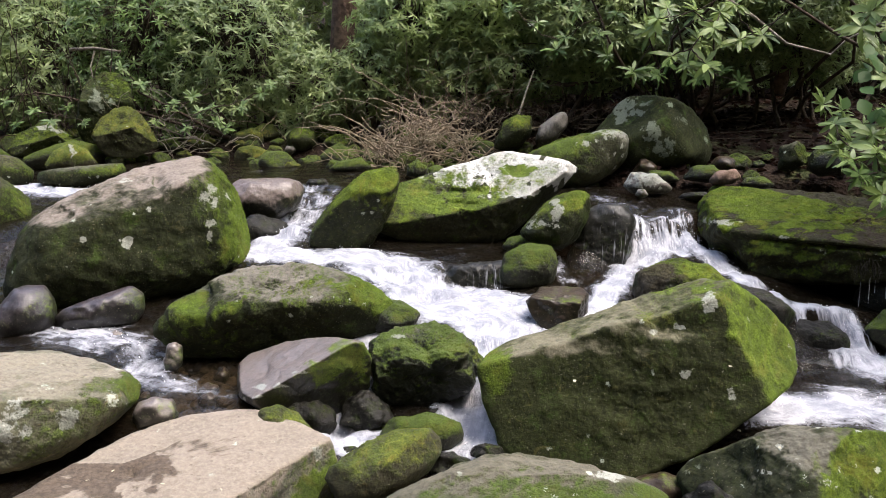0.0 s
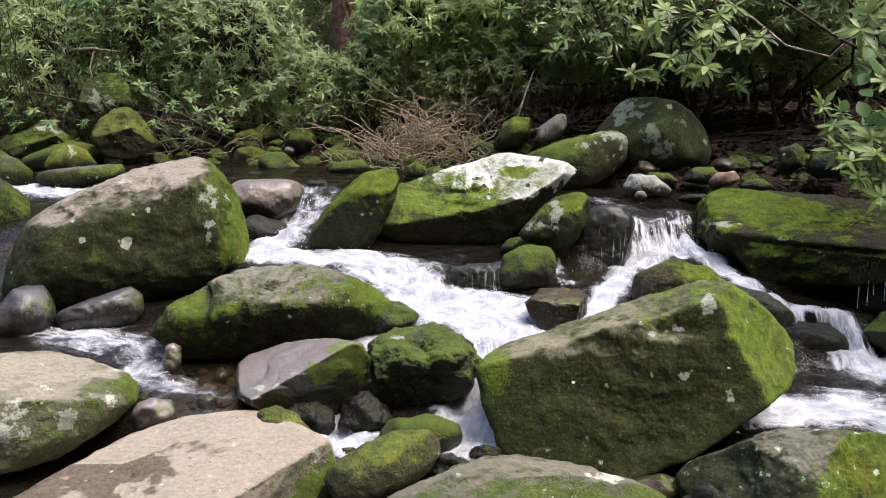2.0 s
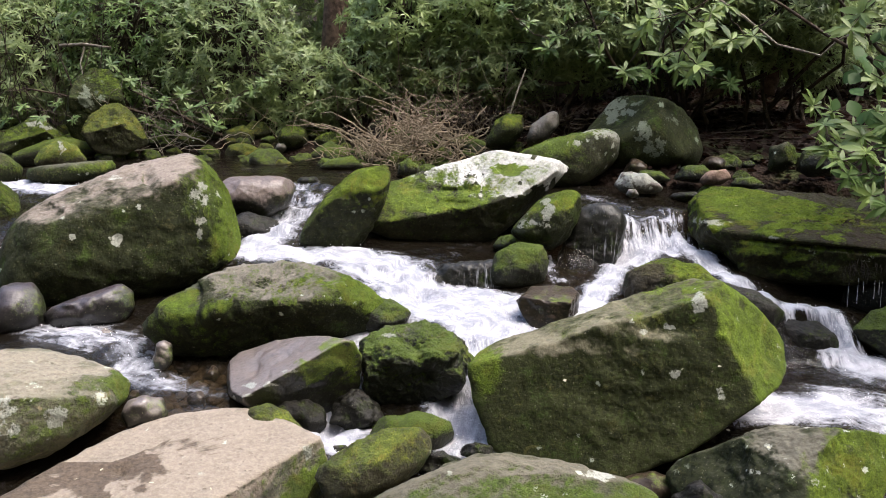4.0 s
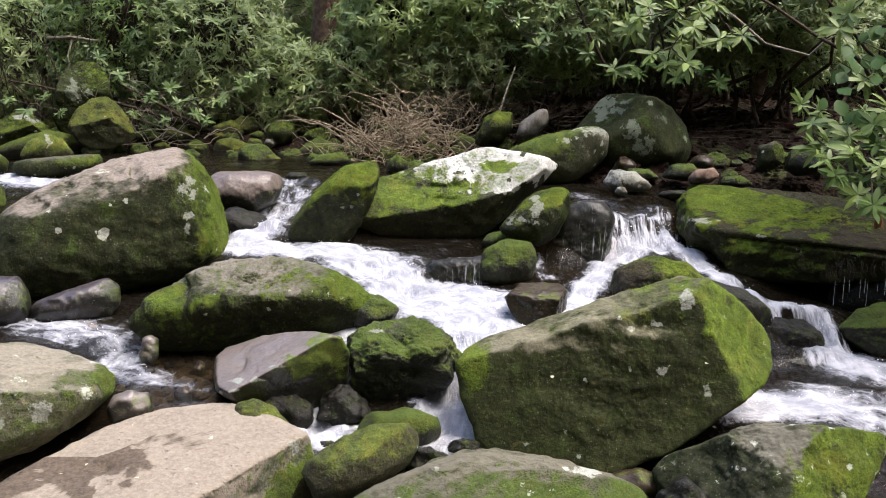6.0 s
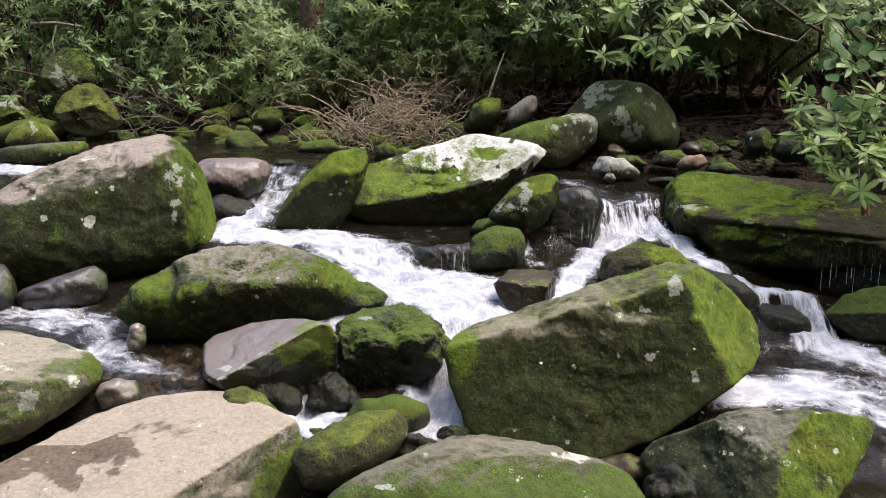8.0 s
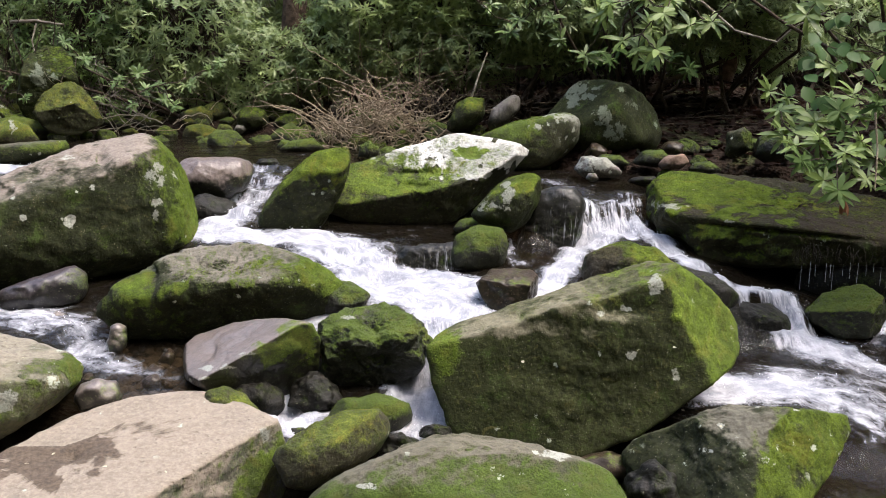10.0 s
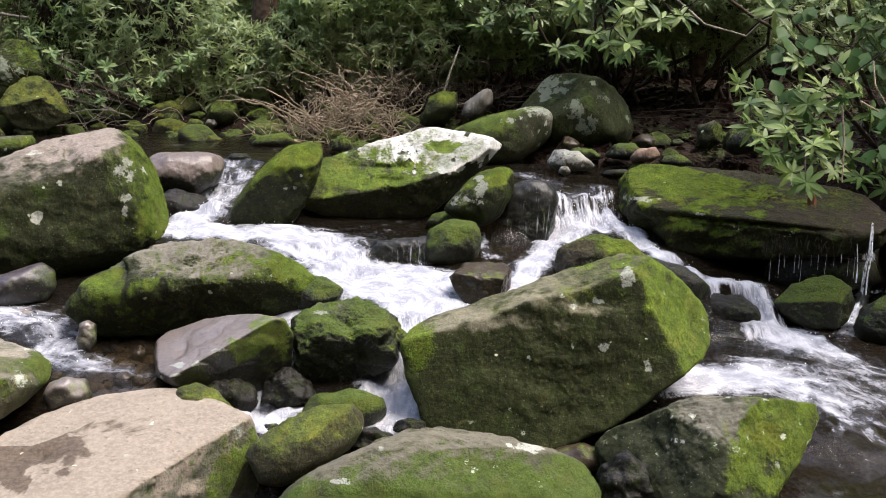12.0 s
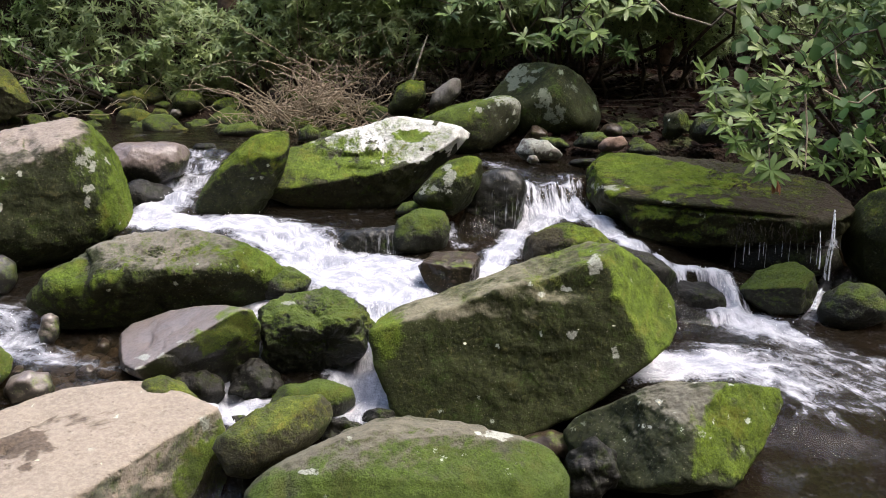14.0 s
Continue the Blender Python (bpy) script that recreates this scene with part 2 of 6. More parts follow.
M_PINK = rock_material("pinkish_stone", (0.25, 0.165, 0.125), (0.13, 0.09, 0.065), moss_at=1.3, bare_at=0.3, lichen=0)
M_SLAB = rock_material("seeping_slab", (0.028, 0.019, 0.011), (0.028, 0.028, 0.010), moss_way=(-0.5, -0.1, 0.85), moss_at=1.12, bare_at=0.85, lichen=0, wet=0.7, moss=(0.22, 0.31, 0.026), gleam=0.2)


def ground_material():
    m = Nodes("leaf_litter_and_gravel")
    a, b = m.noise(1.4, 4, 0.6), m.noise(22.0, 4, 0.7)
    c = m.cells(26.0)
    # near-black soil tones: the thicket's shade over the bank is put in here
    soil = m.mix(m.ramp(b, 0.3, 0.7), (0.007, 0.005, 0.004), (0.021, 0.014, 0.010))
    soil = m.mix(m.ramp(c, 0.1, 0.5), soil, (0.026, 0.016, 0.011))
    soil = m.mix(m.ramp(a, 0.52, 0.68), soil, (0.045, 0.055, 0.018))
    return m.done(m.principled(soil, 0.85, m.bump(m.math("ADD", b, c), 0.8, 0.03), 0.12))


def water_material():
    m = Nodes("stream_water")
    at = m.tree.nodes.new("ShaderNodeAttribute")
    at.attribute_name = "foam"
    flow = m.tree.nodes.new("ShaderNodeAttribute")
    flow.attribute_name = "flow"
    stretch = m.tree.nodes.new("ShaderNodeMapping")
    m.put(stretch.inputs["Vector"], flow.outputs["Vector"])
    stretch.inputs["Scale"].default_value = (1.0, 0.30, 1.0)
    streak = m.noise(17.0, 6, 0.62, stretch.outputs[0], 0.25)
    fall = m.tree.nodes.new("ShaderNodeAttribute")
    fall.attribute_name = "steep"
    pull = m.tree.nodes.new("ShaderNodeMapping")
    m.put(pull.inputs["Vector"], m.coords)
    pull.inputs["Scale"].default_value = (1.0, 0.22, 0.07)
    lines = m.ramp(m.noise(26.0, 5, 0.65, pull.outputs[0], 0.15), 0.30, 0.70)
    streak = m.math("ADD", m.math("MULTIPLY", lines, fall.outputs["Fac"]), m.math("MULTIPLY", streak, m.math("SUBTRACT", 1.0, fall.outputs["Fac"])))
    broad = m.noise(8.0, 6, 0.65, None, 0.3)
    amount = m.math("ADD", m.math("ADD", m.math("MULTIPLY", at.outputs["Fac"], 1.05), m.ramp(at.outputs["Fac"], 0.7, 1.02, 0.0, 0.5)), m.math("ADD", m.math("MULTIPLY", m.math("SUBTRACT", streak, 0.5), 1.3), m.math("MULTIPLY", m.math("SUBTRACT", broad, 0.5), 1.5)))
    white = m.ramp(m.math("ADD", amount, m.math("MULTIPLY", m.math("SUBTRACT", m.noise(60.0, 3, 0.6), 0.5), 0.45)), 0.12, 1.18)
    held = m.math("MAXIMUM", m.ramp(at.outputs["Fac"], 0.02, 0.25), m.math("SUBTRACT", 0.68, m.math("MULTIPLY", fall.outputs["Fac"], 0.68)))
    white = m.math("MULTIPLY", white, held)
    ripple = m.bump(m.math("ADD", m.noise(9.0, 3, 0.5), m.math("MULTIPLY", streak, 0.5)), 0.35, 0.05)
    clear = m.tree.nodes.new("ShaderNodeBsdfTransparent")
    clear.inputs[0].default_value = (0.51, 0.48, 0.39, 1)
    gloss = m.tree.nodes.new("ShaderNodeBsdfGlossy")
    gloss.inputs["Roughness"].default_value = 0.06
    m.put(gloss.inputs["Normal"], ripple)
    edge = m.tree.nodes.new("ShaderNodeFresnel")
    edge.inputs[0].default_value = 1.33
    m.put(edge.inputs["Normal"], ripple)
    silt = m.tree.nodes.new("ShaderNodeBsdfDiffuse")
    silt.inputs[0].default_value = (0.060, 0.047, 0.031, 1)
    murk = m.tree.nodes.new("ShaderNodeMixShader")
    murk.inputs[0].default_value = 0.13
    m.put(murk.inputs[1], clear.outputs[0])
    m.put(murk.inputs[2], silt.outputs[0])
    surface = m.tree.nodes.new("ShaderNodeMixShader")
    m.put(surface.inputs[0], edge.outputs[0])
    m.put(surface.inputs[1], murk.outputs[0])
    m.put(surface.inputs[2], gloss.outputs[0])
    froth = m.principled(m.mix(m.ramp(m.math("ADD", m.math("MULTIPLY", streak, 0.5), m.math("MULTIPLY", broad, 0.5)), 0.39, 0.65), (0.29, 0.30, 0.345), (0.61, 0.61, 0.65)), 0.55, m.bump(m.math("ADD", m.math("ADD", streak, broad), m.math("MULTIPLY", m.noise(48.0, 5, 0.7), 0.4)), 0.5, 0.045), 0.3)
    whole = m.tree.nodes.new("ShaderNodeMixShader")
    m.put(whole.inputs[0], white)
    m.put(whole.inputs[1], surface.outputs[0])
    m.put(whole.inputs[2], froth)
    return m.done(whole.outputs[0])


def leaf_material(name, dark, light, back, rough=0.38, gloss=0.5):
    m = Nodes(name)
    g = m.tree.nodes.new("ShaderNodeNewGeometry")
    tone = m.mix(g.outputs["Random Per Island"], dark, light)
    tone = m.mix(m.ramp(m.noise(3.0, 2), 0.35, 0.7), tone, m.mix(0.5, tone, back))
    glow = m.tree.nodes.new("ShaderNodeBsdfTranslucent")
    m.put(glow.inputs[0], m.mix(0.5, tone, back))
    both = m.tree.nodes.new("ShaderNodeMixShader")
    both.inputs[0].default_value = 0.36
    m.put(both.inputs[1], m.principled(tone, rough, None, gloss))
    m.put(both.inputs[2], glow.outputs[0])
    return m.done(both.outputs[0])


def bark_material(name, dark, light):
    m = Nodes(name)
    a, b = m.noise(14.0, 5, 0.7), m.noise(70.0, 3, 0.6)
    return m.done(m.principled(m.mix(m.ramp(a, 0.3, 0.7), dark, light), 0.85, m.bump(m.math("ADD", a, b), 0.8, 0.02), 0.25))


M_GROUND = ground_material()
M_WATER = water_material()
M_LEAF = leaf_material("rhododendron_leaf", (0.055, 0.108, 0.032), (0.20, 0.30, 0.095), (0.25, 0.35, 0.09))
# brightest leaf copy: daylight missing on the far rows is put into the colour
M_LEAF_FAR = leaf_material("brightened_leaf", (0.14, 0.21, 0.075), (0.36, 0.46, 0.18), (0.42, 0.52, 0.16))
# shaded copy of the leaf colour, for whorls that should look unlit
M_LEAF_SHADE = leaf_material("leaf_in_shade", (0.035, 0.070, 0.018), (0.095, 0.155, 0.040), (0.12, 0.19, 0.04), 0.6, 0.15)
# greyish leaf, raised in tone so the far bank's foliage reads as lit
M_LEAF_PALE = leaf_material("lit_greyish_leaf", (0.095, 0.152, 0.062), (0.34, 0.42, 0.185), (0.40, 0.48, 0.17))
M_LEAF_NEAR = leaf_material("fresh_rhododendron_leaf", (0.070, 0.122, 0.036), (0.235, 0.32, 0.092), (0.275, 0.365, 0.09), 0.42, 0.4)
M_BROAD = leaf_material("broad_leaf", (0.024, 0.060, 0.014), (0.060, 0.128, 0.026), (0.075, 0.145, 0.026), 0.5, 0.25)
# litter colour lowered to carry the shade of the shrubs above it
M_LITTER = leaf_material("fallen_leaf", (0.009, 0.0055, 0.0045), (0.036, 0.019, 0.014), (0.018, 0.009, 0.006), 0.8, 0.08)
M_DEAD = leaf_material("withered_leaf", (0.13, 0.055, 0.030), (0.30, 0.15, 0.085), (0.22, 0.10, 0.05), 0.6, 0.2)
M_SCRAP = leaf_material("dry_leaf", (0.38, 0.34, 0.20), (0.6, 0.56, 0.42), (0.5, 0.45, 0.3), 0.6)
M_BARK = bark_material("brown_bark", (0.075, 0.048, 0.036), (0.24, 0.155, 0.11))
M_STEM = bark_material("dark_stem", (0.03, 0.022, 0.016), (0.10, 0.075, 0.05))
M_TWIG = bark_material("dry_twig", (0.20, 0.155, 0.100), (0.44, 0.36, 0.26))
M_ROOT = bark_material("wet_root", (0.010, 0.008, 0.006), (0.030, 0.024, 0.015))
M_BOUGH = bark_material("grey_bough", (0.17, 0.145, 0.11), (0.38, 0.34, 0.27))

# ---- water levels along the stream, metres: where the surface lies at which height ----
POOLS = [
    # upper pool
    (-2.24, 9.08, 0.75), (-1.32, 8.71, 0.75), (-0.87, 8.89, 0.75), (-1.69, 8.20, 0.75), (-3.41, 9.43, 0.75), (-1.12, 7.71, 0.75),
    # upper left riffle
    (-4.02, 8.15, 0.68), (-3.37, 7.79, 0.68), (-3.00, 8.26, 0.68), (-3.22, 6.88, 0.68), (-3.62, 7.01, 0.68),
    # fall right pool
    (1.36, 7.21, 0.72), (1.53, 6.65, 0.72), (1.88, 6.57, 0.72), (1.73, 7.12, 0.72), (2.65, 7.53, 0.72),
]
LEFT_FALL = [
    (-1.20, 7.34, 0.70), (-1.23, 7.08, 0.62), (-1.25, 6.62, 0.54), (-1.32, 6.28, 0.50), (-1.29, 5.90, 0.48), (-0.93, 5.95, 0.48), (-0.60, 6.03, 0.47), (-0.34, 5.89, 0.46), (0.07, 6.08, 0.47), (0.36, 6.03, 0.46),
    (-0.17, 5.68, 0.43), (-0.32, 5.42, 0.38), (0.02, 5.78, 0.46), (0.35, 5.78, 0.46), (0.06, 5.72, 0.42), (0.34, 5.72, 0.42), (0.06, 5.39, 0.35), (0.37, 5.44, 0.35), (-0.09, 5.17, 0.33), (0.28, 5.22, 0.34), (0.19, 4.90, 0.31), (0.47, 4.84, 0.31), (0.32, 4.67, 0.28), (0.21, 4.51, 0.20), (0.19, 4.33, 0.10), (0.15, 4.12, 0.03), (0.14, 3.85, 0.00), (-0.07, 4.11, 0.08),
]
RIGHT_FALL = [
    (1.74, 6.38, 0.71), (1.77, 6.42, 0.64), (1.78, 6.32, 0.49), (1.73, 6.15, 0.45), (1.34, 5.92, 0.41), (1.17, 5.45, 0.37), (0.95, 5.07, 0.33), (0.67, 4.72, 0.28), (1.39, 6.39, 0.70), (1.17, 6.11, 0.58), (0.98, 5.49, 0.40),
    (2.02, 6.26, 0.46), (2.03, 5.64, 0.40), (2.15, 5.30, 0.36), (2.24, 5.12, 0.32),
]
LOWER = [
    (2.38, 5.22, 0.30), (2.62, 5.25, 0.28), (2.63, 5.12, 0.20), (2.54, 5.06, 0.07), (2.33, 5.07, 0.08), (2.81, 4.96, 0.05), (3.15, 4.86, 0.06), (3.97, 6.07, 0.30), (3.60, 5.54, 0.07),
    (2.10, 4.64, 0.03), (2.46, 4.62, 0.03), (2.96, 4.52, 0.02), (1.74, 4.17, 0.02), (2.28, 4.26, 0.02), (2.44, 3.74, 0.00), (2.19, 2.99, -0.06), (1.68, 2.98, -0.12), (1.95, 3.12, -0.12), (2.08, 3.30, -0.09), (2.89, 3.84, 0.00), (0.97, 3.08, 0.00),
]
LEFT_RIFFLE = [
    (-2.44, 4.74, 0.29), (-2.13, 4.80, 0.27), (-1.84, 4.66, 0.25), (-1.65, 4.48, 0.21), (-1.67, 4.28, 0.19), (-1.33, 4.36, 0.19), (-1.15, 4.14, 0.18), (-1.42, 4.07, 0.18), (-2.56, 5.01, 0.31), (-0.63, 3.87, 0.02), (-0.44, 4.26, 0.10), (-0.45, 3.96, 0.01), (-1.88, 5.29, 0.30), (-0.66, 5.03, 0.25), (-0.42, 4.72, 0.29), (-0.50, 4.50, 0.24),
]
MARGINS = [
    (0.55, 3.55, -0.22), (0.75, 3.48, -0.26), (1.00, 3.42, -0.26), (1.22, 3.32, -0.22), (0.90, 3.25, -0.24), (-0.55, 3.15, -0.25), (-0.42, 2.95, -0.25),
    (-1.60, 3.45, -0.06), (-0.95, 3.10, -0.06), (-2.20, 3.60, 0.00), (-1.90, 2.90, -0.05), (-6.50, 3.00, 0.10), (-6.50, 6.00, 0.45), (6.50, 3.00, 0.00), (6.50, 6.00, 0.10), (-3.00, 2.20, 0.00), (0.00, 1.80, 0.00), (3.00, 1.80, 0.00), (-6.50, 8.50, 0.74), (-3.00, 9.50, 0.76), (0.00, 9.80, 0.76),
]

LEVELS = np.array(POOLS + LEFT_FALL + RIGHT_FALL + LOWER + LEFT_RIFFLE + MARGINS)


def water_level(x, y):
    """The stream's height at arrays of places."""
    top, low = np.zeros_like(x), np.zeros_like(x)
    for px, py, pz in LEVELS:
        w = 1.0 / (((x - px) ** 2 + (y - py) ** 2) + 0.004) ** 2.2
        top, low = top + w * pz, low + w
    return top / low


def bank_line(x):
    return np.interp(x, [-7, -4, -2, -0.5, 0.5, 1.2, 2.0, 3.0, 4.2, 7], [10.0, 9.95, 9.75, 9.35, 8.9, 8.3, 7.6, 7.6, 7.3, 6.5])


def smooth(a, b, v):
    k = np.clip((v - a) / (b - a), 0, 1)
    return k * k * (3 - 2 * k)


def ripples(x, y, scale, seed):
    """A cheap rolling relief, about -1 to 1."""
    rng, total = np.random.RandomState(seed), np.zeros_like(x)
    for i in range(9):
        a, k = rng.uniform(0, 6.28), scale * rng.uniform(0.6, 2.2)
        total += np.sin(k * (x * np.cos(a) + y * np.sin(a)) + rng.uniform(0, 6.28)) / 3.0
    return total


def ground_level(x, y):
    bed = water_level(np.clip(x, -7.5, 7.5), np.clip(y, 1.5, 10.5)) - 0.16 + 0.035 * ripples(x, y, 5.0, 3)
    past = y - bank_line(x)
    far = np.where(past > 0, 0.72 + 0.10 * smooth(0, 0.3, past) + 0.13 * past + 0.055 * np.maximum(past - 4.5, 0) ** 1.6, -5)
    edge = y - 0.28 * np.sin(1.3 * x + 0.6) - 0.14 * np.sin(3.1 * x)
    # the steep rise behind the camera is unseen, added to block low sky light
    near = np.where(edge < 1.7, 0.34 * smooth(1.7, 0.3, edge) + 0.95 * np.maximum(-1.5 - y, 0) ** 1.15, -5)
    sides = np.maximum(x - 5.0 - 0.12 * y, 0) * 0.45 + np.maximum(-x - 6.2 - 0.05 * y, 0) * 0.4
    out = np.maximum(np.maximum(bed + 1.2 * sides, far), near + sides)
    return np.minimum(out + 0.03 * ripples(x, y, 2.2, 8), 60)


def spread(lo, hi, step, reach):
    """Even steps from lo to hi, then ever longer ones out to the reach."""
    inner, out, v = list(np.arange(lo, hi, step)), [], step
    while lo - sum(out) > -reach:
        v *= 1.25
        out.append(v)
    tail = np.cumsum(out)
    return np.array(sorted([lo - t for t in tail] + inner + [hi + t for t in tail]))


def sheet(name, xs, ys, zs, material):
    gx, gy = np.meshgrid(xs, ys)
    n, k = len(xs), len(ys)
    verts = np.stack([gx.ravel(), gy.ravel(), zs.ravel()], 1)
    i = (np.arange(k - 1)[:, None] * n + np.arange(n - 1)[None]).ravel()
    faces = np.stack([i, i + 1, i + n + 1, i + n], 1)
    me = bpy.data.meshes.new(name)
    me.from_pydata(verts.tolist(), [], faces.tolist())
    me.shade_smooth()
    me.materials.append(material)
    return new(name, me)


xs, ys = spread(-7.0, 7.5, 0.07, 350), spread(0.0, 14.5, 0.07, 350)
gx, gy = np.meshgrid(xs, ys)
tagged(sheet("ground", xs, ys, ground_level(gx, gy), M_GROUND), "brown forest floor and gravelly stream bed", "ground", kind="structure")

# ---- the stream ----
xs, ys = np.arange(-7.5, 7.5, 0.028), np.arange(1.0, 10.2, 0.028)
wx, wy = np.meshgrid(xs, ys)
foam, best, along, across = np.zeros_like(wx), np.full_like(wx, 9.0), wy * 1.0, wx * 1.0


def foam_run(points):
    """White water along a run of (x, y, half width, strength)."""
    global foam, best, along, across
    gone = 0.0
    for (x0, y0, w0, k0), (x1, y1, w1, k1) in zip(points, points[1:]):
        dx, dy = x1 - x0, y1 - y0
        long = math.hypot(dx, dy) + 1e-6
        s = np.clip(((wx - x0) * dx + (wy - y0) * dy) / long ** 2, 0, 1)
        side = ((wx - x0) * dy - (wy - y0) * dx) / long
        d = np.hypot(wx - x0 - s * dx, wy - y0 - s * dy) / (w0 + s * (w1 - w0))
        k = (k0 + s * (k1 - k0)) * (1 - smooth(0.35, 1.75, d))
        foam = np.maximum(foam, k)
        near = d < best
        best = np.where(near, d, best)
        along = np.where(near & (d < 2), gone + s * long, along)
        across = np.where(near & (d < 2), side + 3.1 * len(points) + gone * 0.0, across)
        gone += long


foam_run([(-1.15, 7.53, 0.2, 0.3), (-1.17, 7.13, 0.16, 0.5), (-1.22, 6.69, 0.16, 0.8), (-1.30, 6.28, 0.16, 1.1), (-1.30, 5.84, 0.12, 1.1)])
foam_run([(-1.33, 5.90, 0.16, 1.1), (-0.92, 5.90, 0.2, 1.1), (-0.59, 5.94, 0.2, 1.0), (-0.26, 5.72, 0.2, 0.9), (-0.09, 5.29, 0.18, 1.0)])
foam_run([(-0.57, 5.72, 0.15, 0.9), (-0.32, 5.53, 0.15, 0.8), (-0.16, 5.13, 0.2, 1.0), (0.16, 4.98, 0.22, 1.1), (0.40, 4.82, 0.22, 1.1), (0.28, 4.63, 0.2, 1.2), (0.21, 4.41, 0.17, 1.4), (0.19, 4.20, 0.18, 1.4), (0.13, 3.96, 0.18, 1.1), (0.10, 3.78, 0.12, 0.7)])
foam_run([(0.24, 5.18, 0.14, 0.9), (0.50, 5.12, 0.16, 1.0), (0.66, 5.02, 0.12, 0.9), (0.60, 4.77, 0.16, 1.1)])
foam_run([(-0.10, 5.42, 0.12, 1.0), (0.10, 5.34, 0.14, 1.1), (0.36, 5.30, 0.12, 1.0), (0.55, 5.22, 0.1, 0.8)])
foam_run([(1.54, 6.30, 0.08, 0.7), (1.41, 6.03, 0.08, 0.8), (1.21, 5.56, 0.1, 1.0), (1.00, 5.13, 0.1, 1.0), (0.74, 4.83, 0.1, 0.9)])
foam_run([(1.74, 6.33, 0.18, 0.5), (1.78, 6.34, 0.17, 0.6), (1.76, 6.19, 0.16, 1.1), (1.39, 5.92, 0.12, 1.1)])
foam_run([(1.89, 6.26, 0.1, 1.1), (2.02, 5.72, 0.09, 1.0), (2.13, 5.35, 0.09, 1.0), (2.24, 5.12, 0.07, 1.0)])
foam_run([(2.30, 5.24, 0.06, 0.8), (2.57, 5.22, 0.1, 1.0), (2.63, 5.06, 0.06, 0.9), (2.55, 4.93, 0.16, 1.1), (2.68, 4.78, 0.2, 1.0), (2.85, 4.53, 0.14, 0.7)])
foam_run([(1.60, 4.14, 0.1, 1.1), (1.94, 4.24, 0.18, 1.0), (2.28, 4.26, 0.2, 0.9), (2.46, 4.07, 0.2, 0.7), (2.52, 3.80, 0.2, 0.45), (2.53, 3.60, 0.15, 0.2)])
foam_run([(2.78, 4.40, 0.2, 0.35), (2.94, 4.20, 0.25, 0.4), (3.09, 3.90, 0.25, 0.4)])
foam_run([(2.22, 4.50, 0.08, 0.6), (2.51, 4.37, 0.1, 0.6), (2.74, 3.98, 0.12, 0.5), (2.83, 3.71, 0.12, 0.4)])
foam_run([(4.04, 6.24, 0.03, 0.9), (3.62, 5.58, 0.04, 1.0), (3.24, 5.08, 0.05, 0.8), (3.09, 4.89, 0.1, 0.6)])
foam_run([(-3.97, 7.83, 0.2, 1.0), (-3.54, 7.59, 0.22, 1.1), (-3.08, 7.46, 0.2, 0.9)])
foam_run([(-2.39, 4.77, 0.12, 0.5), (-2.11, 4.75, 0.2, 0.78), (-1.86, 4.68, 0.14, 0.68), (-1.66, 4.48, 0.1, 0.6), (-1.66, 4.32, 0.12, 0.68), (-1.39, 4.14, 0.09, 0.6), (-1.23, 4.10, 0.06, 0.5), (-1.07, 4.07, 0.04, 0.3)])
foam_run([(-0.47, 4.33, 0.10, 0.9), (-0.42, 4.12, 0.10, 1.0), (-0.50, 3.94, 0.16, 1.2), (-0.64, 3.92, 0.13, 1.1), (-0.38, 3.78, 0.12, 0.9)])
foam_run([(-0.30, 4.80, 0.08, 0.9), (-0.42, 4.66, 0.08, 1.0), (-0.50, 4.50, 0.06, 0.8)])
foam_run([(0.05, 4.51, 0.05, 0.5), (0.05, 4.37, 0.06, 0.5)])
foam_run([(-0.27, 3.98, 0.05, 0.7), (-0.38, 3.92, 0.06, 0.7)])
foam_run([(0.82, 5.88, 0.05, 0.4), (0.84, 5.53, 0.06, 0.5)])
foam_run([(1.29, 7.07, 0.1, 0.3), (1.48, 6.63, 0.1, 0.35)])

level = water_level(wx, wy)
lumps = ripples(across * 1.0, along * 0.45, 34.0, 5) * 0.007 + ripples(wx, wy, 15.0, 6) * 0.012 + ripples(wx, wy, 60.0, 7) * 0.006
level = level + 0.004 * ripples(wx, wy, 16.0, 2) + foam * lumps + 0.02 * foam
stream = sheet("water", xs, ys, level, M_WATER)
stream.data.attributes.new("foam", "FLOAT", "POINT").data.foreach_set("value", foam.ravel().astype(np.float32))
stream.data.attributes.new("flow", "FLOAT_VECTOR", "POINT").data.foreach_set("vector", np.stack([across.ravel(), along.ravel(), np.zeros(along.size)], 1).ravel().astype(np.float32))
rise = np.gradient(level, 0.028)
steep = smooth(0.35, 1.1, np.hypot(rise[0], rise[1]))
stream.data.attributes.new("steep", "FLOAT", "POINT").data.foreach_set("value", steep.ravel().astype(np.float32))
STREAM = (foam, level, steep)
tagged(stream, "clear brown stream breaking into white cascades between boulders", "stream", kind="structure")


# ---- rocks ----
def unit_ball(sub):
    bm = bmesh.new()
    bmesh.ops.create_icosphere(bm, subdivisions=sub, radius=1)
    co = np.array([v.co for v in bm.verts])
    faces = [[v.index for v in f.verts] for f in bm.faces]
    bm.free()
    return co, faces


BALLS = {k: unit_ball(k) for k in (4, 5, 6, 7)}
rock_count = 0


